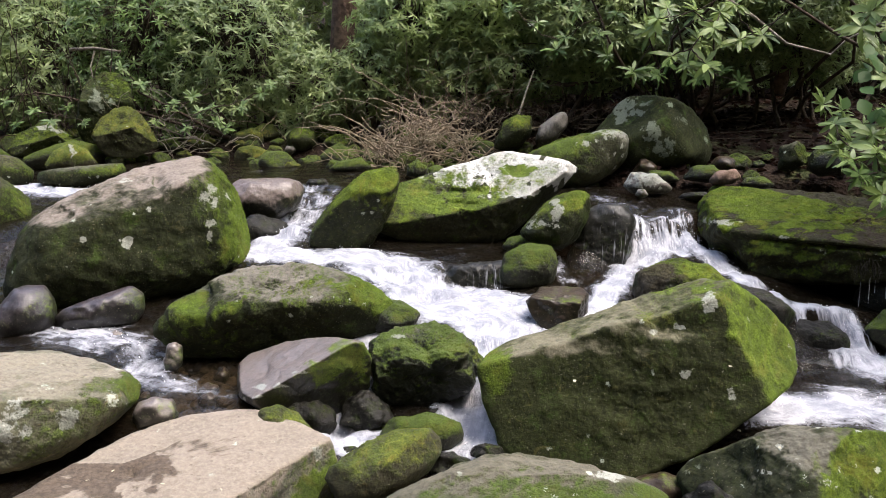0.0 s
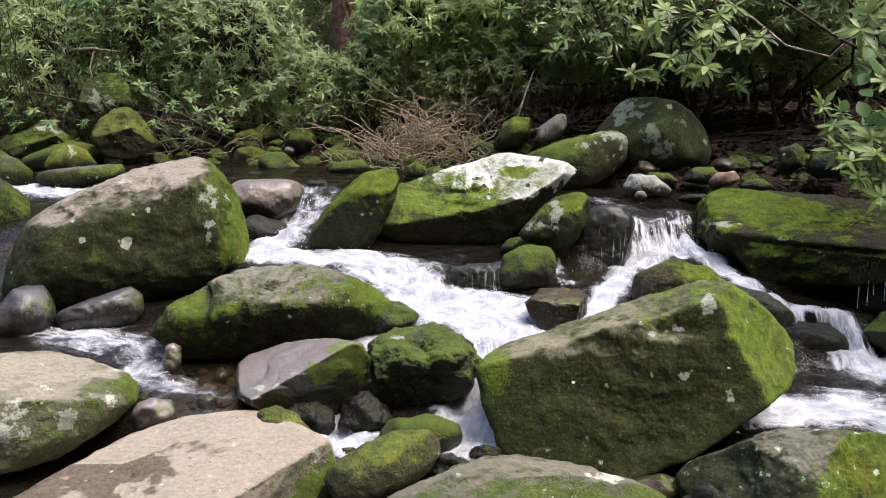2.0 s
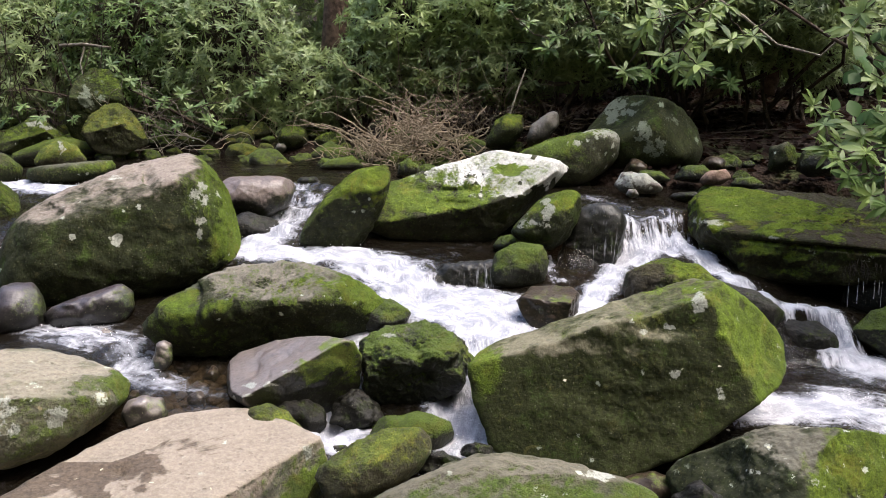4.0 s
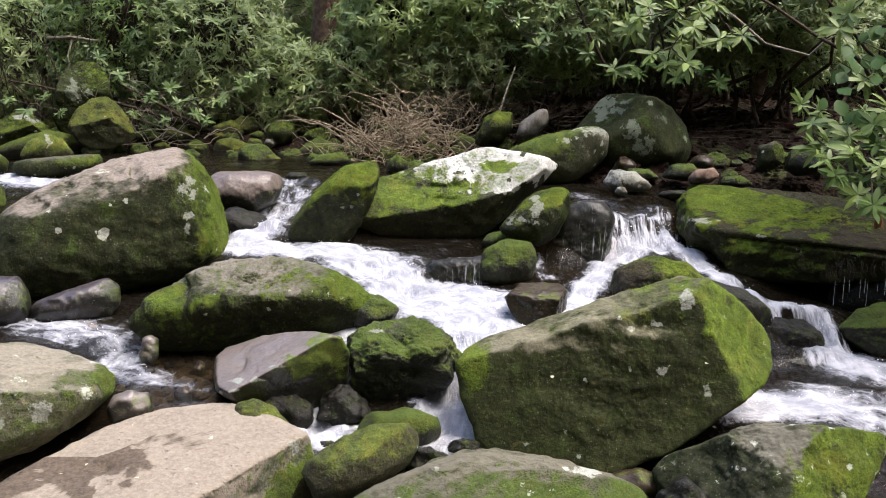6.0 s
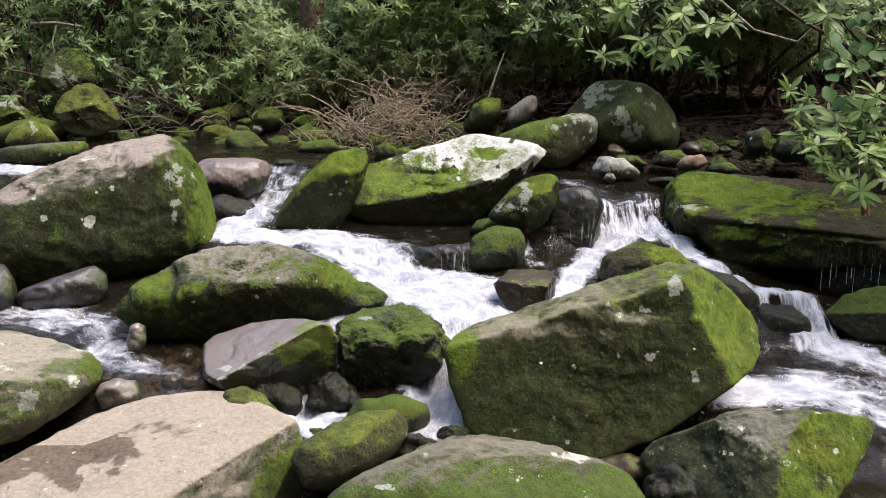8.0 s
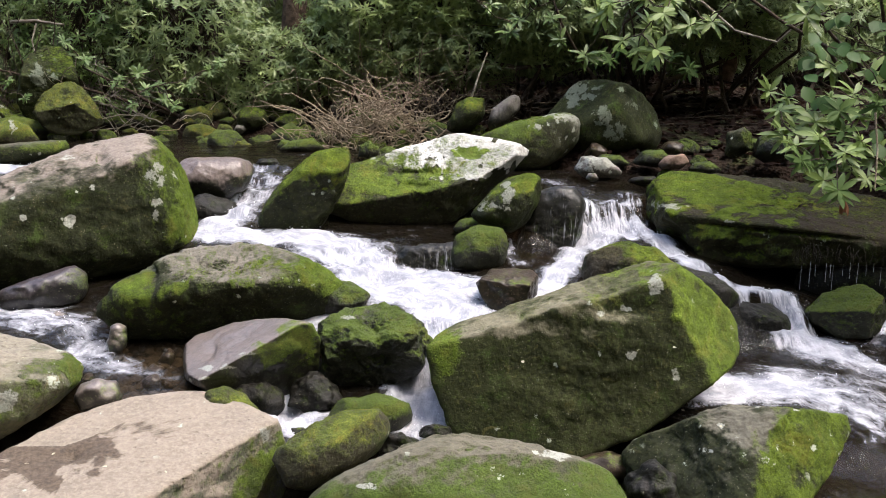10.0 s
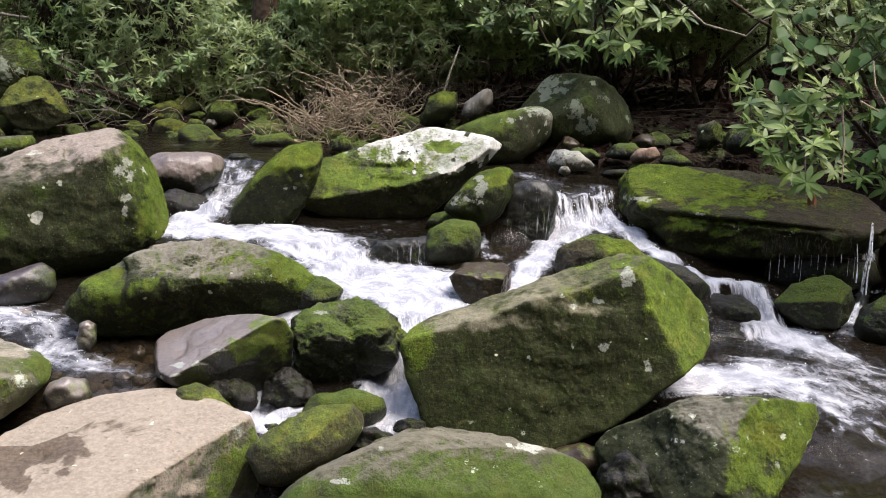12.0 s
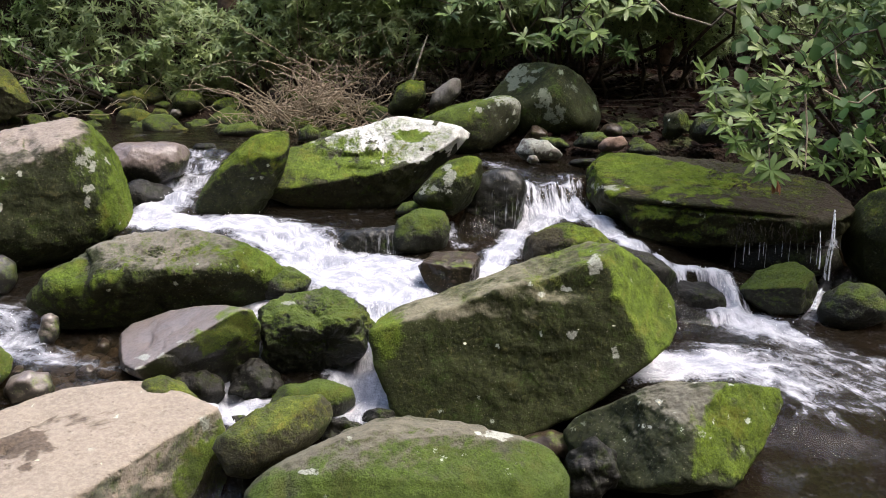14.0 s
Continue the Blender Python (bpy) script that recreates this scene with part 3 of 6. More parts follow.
def tuft_material(name, moss, deep):
    m = Nodes(name)
    g = m.tree.nodes.new("ShaderNodeNewGeometry")
    tone = m.mix(g.outputs["Random Per Island"], tuple(d + (c - d) * 0.5 for c, d in zip(moss, deep)), tuple(c * 0.98 for c in moss))
    tone = m.mix(m.ramp(m.noise(9.0, 3), 0.35, 0.65), m.mix(0.3, tone, deep), tone)
    return m.done(m.principled(tone, 0.9, None, 0.2))


TUFT_MATERIALS = {}


def moss_tufts(ob, p, faces, extra, material, depth):
    """Short blades standing on the mossy parts of a rock, thicker where it lies near the bank."""
    way, too, least, moss, deep, wobble = MOSSES[material.name]
    rng = np.random.RandomState(rock_count)
    turn = np.array(ob.matrix_world.to_3x3())
    a, b, c = p[faces[:, 0]], p[faces[:, 1]], p[faces[:, 2]]
    cross = np.cross(b - a, c - a)
    area = np.linalg.norm(cross, axis=1)
    normal = cross / area[:, None]
    world = normal @ turn.T
    facing = world @ np.array(way) + extra[faces[:, 0]]
    if too:
        facing = np.maximum(facing, world @ np.array(too))
    mid = (a + b + c) / 3
    wave = np.array([noise.fractal(Vector(v) * 4.5, 0.8, 2.0, 3) for v in mid]) * 0.55 * wobble
    ok = (facing + wave > least + 0.20) & (normal[:, 1] < 0.6)
    if not ok.any():
        return
    dense, tall = (12000, 0.007) if depth < 5 else (8000, 0.009) if depth < 7.5 else (3000, 0.012)
    weight = np.where(ok, area, 0)
    n = min(int(weight.sum() / 2 * dense), 16000)
    if n < 20:
        return
    pick = rng.choice(len(faces), n, p=weight / weight.sum())
    u, v = rng.rand(n), rng.rand(n)
    flip = u + v > 1
    u, v = np.where(flip, 1 - u, u), np.where(flip, 1 - v, v)
    foot = a[pick] + (b - a)[pick] * u[:, None] + (c - a)[pick] * v[:, None] - normal[pick] * 0.002
    lean = normal[pick] + rng.normal(0, 0.55, (n, 3))
    lean /= np.linalg.norm(lean, axis=1)[:, None]
    side = np.cross(lean, rng.normal(0, 1, (n, 3)))
    side /= np.linalg.norm(side, axis=1)[:, None]
    high, wide = tall * rng.uniform(0.45, 1.2, (n, 1)), tall * rng.uniform(0.25, 0.5, (n, 1))
    verts = np.stack([foot - side * wide, foot + side * wide, foot + lean * high], 1).reshape(-1, 3)
    me = bpy.data.meshes.new("moss")
    me.from_pydata(verts.tolist(), [], np.arange(3 * n).reshape(-1, 3).tolist())
    if material.name not in TUFT_MATERIALS:
        TUFT_MATERIALS[material.name] = tuft_material(material.name + "_tufts", moss, deep)
    me.materials.append(TUFT_MATERIALS[material.name])
    child = new("moss", me)
    child.parent = ob
    tagged(child, "short tufted green moss", kind="stuff")


def rock(name, place, yaw, tilt, outline, front, back, facets, material, label, sub=5, rough=1.0, q=2.6, group="", breaks=22, patches=(), tufts=True, sharp=30, planes=(), dents=()):
    """A worn boulder: flats given by their angle round the middle and their distance, front and back depth, facets (angle, lean towards the front, distance), worn planes through three points of its own space (across, deep, up), and dents (across, up, half sizes, depth)."""
    global rock_count
    rock_count += 1
    d, faces = BALLS[sub]
    flat, edge = np.zeros(len(d)), min(60, max(26, sharp))
    for a, dist in outline:
        dist *= 1.022
        flat += np.maximum((d[:, 0] * math.cos(radians(a)) + d[:, 2] * math.sin(radians(a))) / dist, 0) ** edge
    flat = flat ** (1 / edge)
    deep = np.where(d[:, 1] < 0, -d[:, 1] / front, d[:, 1] / back)
    s = (flat ** q + deep ** q) ** (1 / q)
    cut = s ** sharp
    for a, lean, dist in facets:
        n = (math.cos(radians(a)) * math.cos(radians(lean)), -math.sin(radians(lean)), math.sin(radians(a)) * math.cos(radians(lean)))
        cut += np.maximum((d @ np.array(n)) / max(dist, 0.03), 0) ** sharp
    for a, b, c in planes:
        n = (Vector(b) - Vector(a)).cross(Vector(c) - Vector(a)).normalized()
        dist = n.dot(Vector(a))
        n, dist = (n, dist) if dist > 0 else (-n, -dist)
        cut += np.maximum((d @ np.array(n)) / max(dist, 0.03), 0) ** sharp
    r = 1.0 / cut ** (1 / sharp)
    # worn breaks that shave the faces here and there
    chip, p = random.Random(rock_count), d * r[:, None]
    cut = np.zeros(len(d))
    for i in range(breaks):
        n = np.array(Vector((chip.gauss(0, 1), chip.gauss(0, 1), chip.gauss(0, 1))).normalized())
        keep = 0.995 - 0.13 * abs(n[1]) * chip.random() - 0.035 * chip.random()
        cut += np.maximum((d @ n) / (float((p @ n).max()) * keep), 0) ** 26
    r = 1.0 / np.maximum(1.0 / r, cut ** (1 / 26))
    size, seed = float(np.mean(r)), Vector((rock_count * 7.3, rock_count * 3.1, 0))
    p = d * r[:, None]
    lump = np.array([noise.fractal(Vector(c) * (1.7 / size) + seed, 1.0, 2.0, 3) for c in p])
    grit = np.array([noise.fractal(Vector(c) * 14.0 + seed, 0.8, 2.1, 4) for c in p])
    ridge = np.array([abs(noise.noise(Vector(c) * 6.0 + seed * 2)) for c in p])
    p = p + d * (lump * 0.04 * size * rough + grit * 0.009 * rough + (0.25 - ridge) * 0.02 * rough * min(1, size * 2.5))[:, None]
    for px, pz, rx, rz, sink in dents:
        away = np.sqrt(((p[:, 0] - px) / rx) ** 2 + ((p[:, 2] - pz) / rz) ** 2) + 0.35 * lump
        p -= d * (sink * (1 - smooth(0.1, 1.15, away)) * smooth(0.3, -0.1, d[:, 1]))[:, None]
    me = bpy.data.meshes.new(name)
    me.from_pydata(p.tolist(), [], faces)
    me.shade_smooth()
    me.materials.append(material)
    # patches of growth, bare stone, stain and painted shade: kind, place across and up, half sizes, how much
    shown = np.where(d[:, 1] < 0.35, 1.0, 0.0)
    fray = np.array([noise.fractal(Vector(c) * 9.0 + seed * 3, 0.7, 2.2, 4) for c in p]) * 1.05 if patches else 0
    grown = {k: np.zeros(len(p)) for k in ("moss", "bare", "pale", "stain_and_shade")}
    for kind, px, pz, rx, rz, much in patches:
        away = np.sqrt(((p[:, 0] - px) / rx) ** 2 + ((p[:, 2] - pz) / rz) ** 2) + fray
        grown[kind] += much * shown * np.clip(1.6 - away, 0, 1)
    for kind, values in grown.items():
        if patches and np.any(values):
            me.attributes.new(kind, "FLOAT", "POINT").data.foreach_set("value", values.astype(np.float32))
    ob = new(name, me)
    ob.matrix_world = pose(*place, tilt, 0, yaw)
    if tufts:
        moss_tufts(ob, p, np.array(faces), grown["moss"] - grown["bare"] * 0.5 - grown["pale"], material, place[1])
    return tagged(ob, label, "rock", group)


rock("boulder", (1.03, 4.05, 0.29), -14.2, -21.1,
     [(168, 0.760), (131, 0.535), (114, 0.381), (111, 0.384), (80, 0.559), (59, 0.635), (51, 0.669), (10, 0.756), (-21, 0.646), (-49, 0.434), (-64, 0.432), (-87, 0.505), (-99, 0.580), (-137, 0.755), (-159, 0.768), (-166, 0.776)],
     0.62, 0.55, [], M_BOULDER, "large tilted boulder, olive algae, bright moss on one face", 7, 0.8, 9, "stream boulders", sharp=58, breaks=0,
     planes=[((-0.634, -0.36, 0.048), (0.295, -0.40, 0.374), (-0.245, -0.08, 0.345)), ((-0.634, -0.37, 0.048), (0.544, -0.29, 0.015), (-0.3, -0.27, -0.49)),
             ((0.295, -0.40, 0.374), (0.544, -0.28, 0.015), (0.741, 0.05, 0.199))],
     dents=[(0.11, 0.27, 0.20, 0.12, 0.05), (-0.16, 0.2, 0.12, 0.06, -0.015), (-0.35, 0.13, 0.1, 0.05, 0.015), (0.2, -0.15, 0.25, 0.15, 0.008)],
     patches=[('moss', 0.60, 0.20, 0.20, 0.30, 0.75), ('moss', 0.44, 0.38, 0.14, 0.12, 0.5), ('moss', -0.73, 0.0, 0.10, 0.15, 1.6), ('moss', 0.13, 0.34, 0.18, 0.10, 0.85), ('moss', -0.40, 0.19, 0.26, 0.04, 0.5), ('moss', 0.3, 0.47, 0.2, 0.05, 0.5), ('bare', -0.30, 0.13, 0.32, 0.05, 0.75), ('bare', -0.55, 0.07, 0.16, 0.03, 0.8),
              ('bare', -0.02, 0.22, 0.16, 0.04, 0.6), ('bare', -0.12, 0.34, 0.18, 0.05, 0.4), ('pale', 0.285, 0.37, 0.03, 0.05, 0.95), ('pale', 0.16, 0.245, 0.04, 0.015, 0.7), ('pale', 0.04, 0.215, 0.02, 0.012, 0.7), ('pale', 0.19, 0.03, 0.02, 0.025, 0.9), ('pale', 0.42, -0.05, 0.025, 0.025, 0.6)])
rock("boulder", (-2.21, 5.79, 0.68), 20.8, -11.2,
     [(164, 0.693), (149, 0.603), (121, 0.428), (111, 0.395), (101, 0.42), (63, 0.678), (34, 0.772), (21, 0.803), (-4, 0.857), (-18, 0.847), (-66, 0.598), (-71, 0.553), (-77, 0.535), (-96, 0.539), (-101, 0.58), (-162, 0.863)],
     0.56, 0.6, [], M_LEFT, "large rounded boulder with bare grey crown and mossy flanks", 7, 1.0, 3.0, "stream boulders", sharp=18, breaks=6,
     planes=[((-0.6, -0.42, 0.09), (0.287, -0.47, 0.31), (0.1, -0.08, 0.43)), ((0.56, -0.46, 0.25), (0.92, 0.05, 0.0), (0.70, -0.44, -0.25))],
     dents=[(0.21, 0.33, 0.045, 0.11, 0.035), (0.36, 0.30, 0.10, 0.10, -0.03), (-0.05, 0.30, 0.16, 0.06, -0.02), (-0.42, 0.14, 0.10, 0.06, 0.03), (0.1, -0.1, 0.3, 0.2, 0.02), (-0.4, -0.2, 0.2, 0.15, -0.02)],
     patches=[('bare', -0.06, 0.41, 0.5, 0.12, 0.62), ('bare', 0.40, 0.42, 0.20, 0.13, 0.75), ('bare', -0.50, 0.17, 0.16, 0.08, 0.6), ('moss', 0.76, 0.12, 0.10, 0.32, 0.5), ('moss', 0.63, 0.40, 0.07, 0.12, 0.5), ('moss', 0.66, -0.12, 0.2, 0.12, 0.45), ('moss', 0.2, -0.35, 0.5, 0.1, 0.25),
              ('pale', 0.53, 0.20, 0.09, 0.06, 0.7), ('pale', 0.64, 0.19, 0.03, 0.05, 0.8), ('pale', 0.13, 0.13, 0.03, 0.025, 0.9), ('pale', -0.03, -0.06, 0.035, 0.03, 0.9), ('pale', 0.50, 0.03, 0.035, 0.03, 0.8), ('pale', 0.49, -0.06, 0.03, 0.03, 0.8), ('pale', 0.56, -0.07, 0.03, 0.03, 0.7), ('pale', 0.01, 0.36, 0.05, 0.015, 0.8), ('pale', -0.28, -0.02, 0.02, 0.02, 0.8)])
rock("boulder", (-0.97, 4.73, 0.44), 11.6, -16.9,
     [(142, 0.525), (125, 0.384), (122, 0.366), (106, 0.294), (91, 0.262), (73, 0.303), (63, 0.358), (57, 0.404), (9, 0.655), (-45, 0.56), (-85, 0.238), (-94, 0.272), (-118, 0.459), (-158, 0.681)],
     0.30, 0.35, [(91, 35, 0.213)], M_MID, "long low boulder with grey back and mossy ends", 7, 1.4, 2.6, "stream boulders", sharp=20,
     planes=[((-0.5, -0.28, -0.05), (0.5, -0.28, 0.0), (0.1, -0.10, -0.2))], dents=[(-0.42, 0.06, 0.05, 0.14, 0.05), (-0.55, 0.02, 0.08, 0.1, -0.04), (-0.3, 0.0, 0.08, 0.1, -0.03), (0.1, 0.1, 0.2, 0.06, 0.02), (0.48, 0.08, 0.06, 0.08, 0.03)],
     patches=[('bare', -0.03, 0.2, 0.41, 0.08, 0.7), ('bare', 0.26, 0.09, 0.24, 0.09, 0.4), ('moss', -0.52, -0.0, 0.2, 0.17, 0.8), ('moss', 0.53, 0.1, 0.14, 0.08, 0.8), ('moss', 0.26, 0.15, 0.1, 0.03, 0.25)], breaks=12)
rock("boulder", (-0.74, 4.12, 0.24), 10.2, -21.7,
     [(133, 0.311), (103, 0.231), (89, 0.215), (76, 0.248), (19, 0.363), (-6, 0.346), (-46, 0.286), (-90, 0.221), (-113, 0.199), (-129, 0.241), (-172, 0.321)],
     0.30, 0.3, [], M_WETGREY, "wet purple-grey wedge rock with mossy shoulder", 7, 0.6, 3.6, "stream boulders", sharp=70, breaks=6,
     planes=[((-0.312, -0.22, -0.11), (0.139, -0.22, 0.112), (-0.119, 0.14, 0.211)), ((-0.312, -0.22, -0.11), (0.28, -0.2, 0.17), (0.2, 0.02, -0.16))], dents=[(-0.2, 0.12, 0.04, 0.12, 0.02), (0.2, 0.05, 0.1, 0.06, -0.03)],
     # the three thin pale strokes paint a highlight along the wet ridge
     patches=[('bare', -0.1, 0.13, 0.23, 0.09, 0.9), ('moss', 0.25, 0.10, 0.10, 0.07, 1.1), ('moss', 0.1, 0.03, 0.12, 0.05, 0.7), ('moss', 0.21, -0.05, 0.12, 0.10, 0.35), ('pale', -0.25, -0.07, 0.06, 0.014, 0.7), ('pale', -0.14, -0.015, 0.06, 0.014, 0.7), ('pale', -0.03, 0.04, 0.05, 0.012, 0.55)])
rock("stone", (-0.30, 4.78, 0.37), 3.0, -17.5,
     [(150, 0.15), (100, 0.10), (60, 0.11), (15, 0.15), (-30, 0.14), (-85, 0.09), (-140, 0.13)],
     0.14, 0.2, [], M_ROUND, "dark mossy knob beside the long boulder", 5, 1.3, 2.6, "stream boulders")
rock("boulder", (-0.11, 4.32, 0.25), 1.5, -20.9,
     [(138, 0.285), (100, 0.242), (75, 0.226), (55, 0.239), (24, 0.280), (-29, 0.275), (-63, 0.232), (-82, 0.221), (-126, 0.262), (-169, 0.265), (176, 0.27)],
     0.28, 0.28, [], M_ROUND, "round boulder thickly covered in dark green moss", 7, 2.4, 2.8, "stream boulders", sharp=40, breaks=10,
     planes=[((-0.28, -0.22, 0.06), (0.2, -0.26, 0.05), (0.0, 0.1, 0.24)), ((-0.2, -0.24, -0.02), (0.25, -0.22, -0.05), (0.0, -0.06, -0.21))], dents=[(0.02, 0.08, 0.06, 0.08, 0.05), (-0.12, 0.08, 0.09, 0.07, -0.045), (0.14, 0.04, 0.10, 0.06, -0.05), (0.05, -0.06, 0.12, 0.04, 0.05), (-0.2, -0.05, 0.06, 0.06, -0.03), (0.22, -0.08, 0.06, 0.08, -0.04)],
     patches=[('bare', -0.10, 0.19, 0.12, 0.05, 1.0), ('moss', 0.1, 0.08, 0.2, 0.1, 0.3), ('moss', -0.18, 0.04, 0.12, 0.12, 0.3), ('pale', -0.13, 0.155, 0.05, 0.012, 0.7)])
rock("stone", (-0.11, 3.86, 0.06), 1.7, -25.4,
     [(144, 0.169), (96, 0.094), (75, 0.108), (21, 0.198), (-51, 0.155), (-90, 0.096), (-129, 0.153)],
     0.14, 0.2, [], M_MOSSY, "low moss-covered stone in the current", 4, 1.0, 2.6, "stream boulders")
rock("boulder", (-0.27, 3.47, 0.08), 4.5, -27.6,
     [(121, 0.135), (113, 0.129), (92, 0.162), (18, 0.282), (-29, 0.192), (-56, 0.13), (-67, 0.12), (-99, 0.185), (-158, 0.244)],
     0.2, 0.22, [(110, 40, 0.148)], M_YELLOWMOSS, "leaning stone with yellow-green moss", 5, 1.0, 2.6, "stream boulders")
rock("boulder", (0.28, 3.11, 0.03), -4.5, -30.7,
     [(141, 0.455), (118, 0.301), (111, 0.27), (103, 0.256), (88, 0.254), (79, 0.282), (71, 0.326), (41, 0.539), (3, 0.667), (-33, 0.62), (-90, 0.246), (-131, 0.498)],
     0.45, 0.5, [(103, 35, 0.362), (90, 30, 0.332)], M_FRONT, "broad rounded boulder with grey crown and green moss skirt", 7, 1.0, 3, "stream boulders",
     patches=[('bare', -0.26, 0.12, 0.32, 0.09, 0.8), ('bare', 0.11, 0.18, 0.29, 0.05, 0.5), ('moss', 0.09, 0.01, 0.61, 0.1, 0.5), ('moss', -0.52, 0.01, 0.1, 0.07, 0.7), ('moss', 0.55, 0.07, 0.12, 0.07, 0.7), ('pale', 0.37, 0.18, 0.06, 0.02, 0.9), ('pale', -0.35, 0.04, 0.03, 0.01, 0.9)])
rock("boulder", (1.54, 3.37, 0.09), -24.1, -25.9,
     [(153, 0.387), (138, 0.329), (96, 0.215), (119, 0.204), (102, 0.246), (100, 0.26), (34, 0.521), (-1, 0.456), (-23, 0.364), (-35, 0.331), (-71, 0.266), (-86, 0.265), (-121, 0.367)],
     0.42, 0.35, [], M_RIGHTFRONT, "speckled grey boulder with bright moss end in the pool", 7, 1.1, 4.0, "stream boulders", sharp=44, breaks=6,
     planes=[((-0.02, -0.23, 0.174), (-0.06, -0.27, -0.054), (-0.42, 0.0, 0.03)), ((-0.02, -0.23, 0.174), (0.15, -0.22, 0.25), (0.05, -0.33, -0.05)), ((0.15, -0.22, 0.25), (0.14, -0.31, -0.05), (0.47, 0.02, 0.16)), ((-0.1, -0.2, 0.15), (0.2, -0.2, 0.25), (0.1, 0.1, 0.31))],
     dents=[(-0.2, 0.0, 0.15, 0.1, 0.02), (0.05, 0.0, 0.08, 0.1, -0.015), (0.3, 0.1, 0.1, 0.12, -0.02)],
     patches=[('moss', 0.32, 0.12, 0.15, 0.24, 0.85), ('moss', 0.16, -0.08, 0.15, 0.07, 0.6), ('moss', -0.25, 0.06, 0.12, 0.1, 0.45), ('bare', 0.03, 0.14, 0.12, 0.11, 0.6), ('pale', -0.06, 0.12, 0.02, 0.02, 0.9), ('pale', 0.08, 0.22, 0.02, 0.02, 0.7), ('pale', -0.1, 0.0, 0.05, 0.012, 0.7), ('pale', 0.0, 0.05, 0.04, 0.02, 0.5), ('pale', 0.12, 0.0, 0.03, 0.02, 0.5)])
rock("stone", (1.09, 3.09, 0.08), -19.0, -29.0,
     [(150, 0.098), (116, 0.111), (53, 0.105), (18, 0.094), (-44, 0.105), (-83, 0.123), (-170, 0.107)],
     0.1, 0.15, [], M_DARK, "small dark rounded stone at the water's edge", 5, 1.9, 3.2, "stream boulders")
rock("boulder", (-1.36, 3.37, 0.07), 22.0, -26.8,
     [(116, 0.359), (106, 0.204), (113, 0.202), (95, 0.246), (85, 0.293), (76, 0.369), (55, 0.54), (47, 0.61), (7, 0.859), (-6, 0.896), (-95, 0.42), (-102, 0.40), (178, 0.776)],
     0.60, 0.5, [], M_TAN, "flat sandy bare sandstone slab with mossy edge", 7, 0.9, 7, "stream boulders", sharp=90, breaks=5,
     planes=[((0.80, -0.15, 0.02), (0.225, -0.40, -0.185), (0.3, 0.26, 0.262)), ((0.80, -0.15, 0.02), (0.225, -0.40, -0.185), (0.82, -0.02, -0.3))],
     dents=[(0.66, 0.075, 0.07, 0.045, 0.02), (-0.2, 0.04, 0.36, 0.11, 0.035), (0.25, 0.1, 0.2, 0.08, -0.01), (0.45, 0.0, 0.06, 0.03, 0.01)],
     # the dark patches mix wet soil with a painted shadow of the next boulder
     patches=[('bare', 0.16, 0.1, 0.91, 0.26, 0.8), ('moss', 0.82, -0.20, 0.14, 0.14, 0.8), ('moss', 0.76, 0.11, 0.06, 0.035, 0.6), ('pale', 0.80, -0.03, 0.025, 0.03, 0.9), ('stain_and_shade', -0.28, 0.12, 0.36, 0.11, 1.7), ('stain_and_shade', -0.02, 0.05, 0.12, 0.05, 1.0), ('stain_and_shade', -0.55, 0.09, 0.34, 0.15, 1.7), ('stain_and_shade', 0.59, 0.085, 0.015, 0.05, 0.4)])
rock("stone", (-0.78, 3.83, 0.12), 11.5, -24.6,
     [(115, 0.118), (60, 0.078), (37, 0.085), (-48, 0.145), (-100, 0.099), (-153, 0.106)],
     0.1, 0.15, [], M_YELLOWMOSS, "small mossy stone behind the sandstone slab", 4, 1.0, 2.6, "stream boulders")
rock("boulder", (-2.04, 3.85, 0.19), 27.9, -21.5,
     [(117, 0.382), (98, 0.332), (87, 0.316), (71, 0.313), (60, 0.332), (43, 0.396), (-11, 0.477), (-49, 0.339), (-67, 0.259), (-78, 0.241), (-93, 0.264), (-121, 0.368), (175, 0.44)],
     0.4, 0.45, [(81, 22, 0.226)], M_LICHEN, "flat-topped boulder with pale lichen patches and moss", 7, 0.9, 4.5, "stream boulders",
     patches=[('bare', 0.04, 0.23, 0.7, 0.09, 0.9), ('moss', 0.33, 0.05, 0.16, 0.04, 0.7), ('moss', 0.46, 0.02, 0.04, 0.09, 0.8), ('moss', 0.13, -0.16, 0.38, 0.13, 0.2), ('pale', -0.1, -0.03, 0.09, 0.08, 0.75), ('pale', 0.14, -0.08, 0.06, 0.07, 0.7)])
rock("stone", (-1.42, 3.85, 0.18), 20.2, -22.7,
     [(150, 0.099), (98, 0.075), (71, 0.073), (21, 0.093), (-63, 0.086), (-98, 0.075), (-154, 0.105)],
     0.1, 0.12, [], M_WETGREY, "small wet grey stone by the sandstone", 4, 1.0, 2.6, "stream boulders")
rock("stone", (-1.50, 4.38, 0.27), 18.9, -19.4,
     [(161, 0.044), (116, 0.076), (57, 0.08), (-4, 0.051), (-28, 0.056), (-97, 0.09), (-165, 0.054)],
     0.05, 0.06, [], M_WETGREY, "small upright wet stone in the riffle", 4, 1.0, 2.6, "stream boulders")
rock("stone", (-2.56, 4.87, 0.36), 27.7, -15.6,
     [(152, 0.133), (139, 0.133), (90, 0.17), (20, 0.191), (2, 0.192), (-60, 0.187), (-92, 0.171), (-123, 0.208)],
     0.2, 0.2, [], M_WETDARK, "dark wet rounded stone", 4, 1.0, 2.6, "stream boulders")
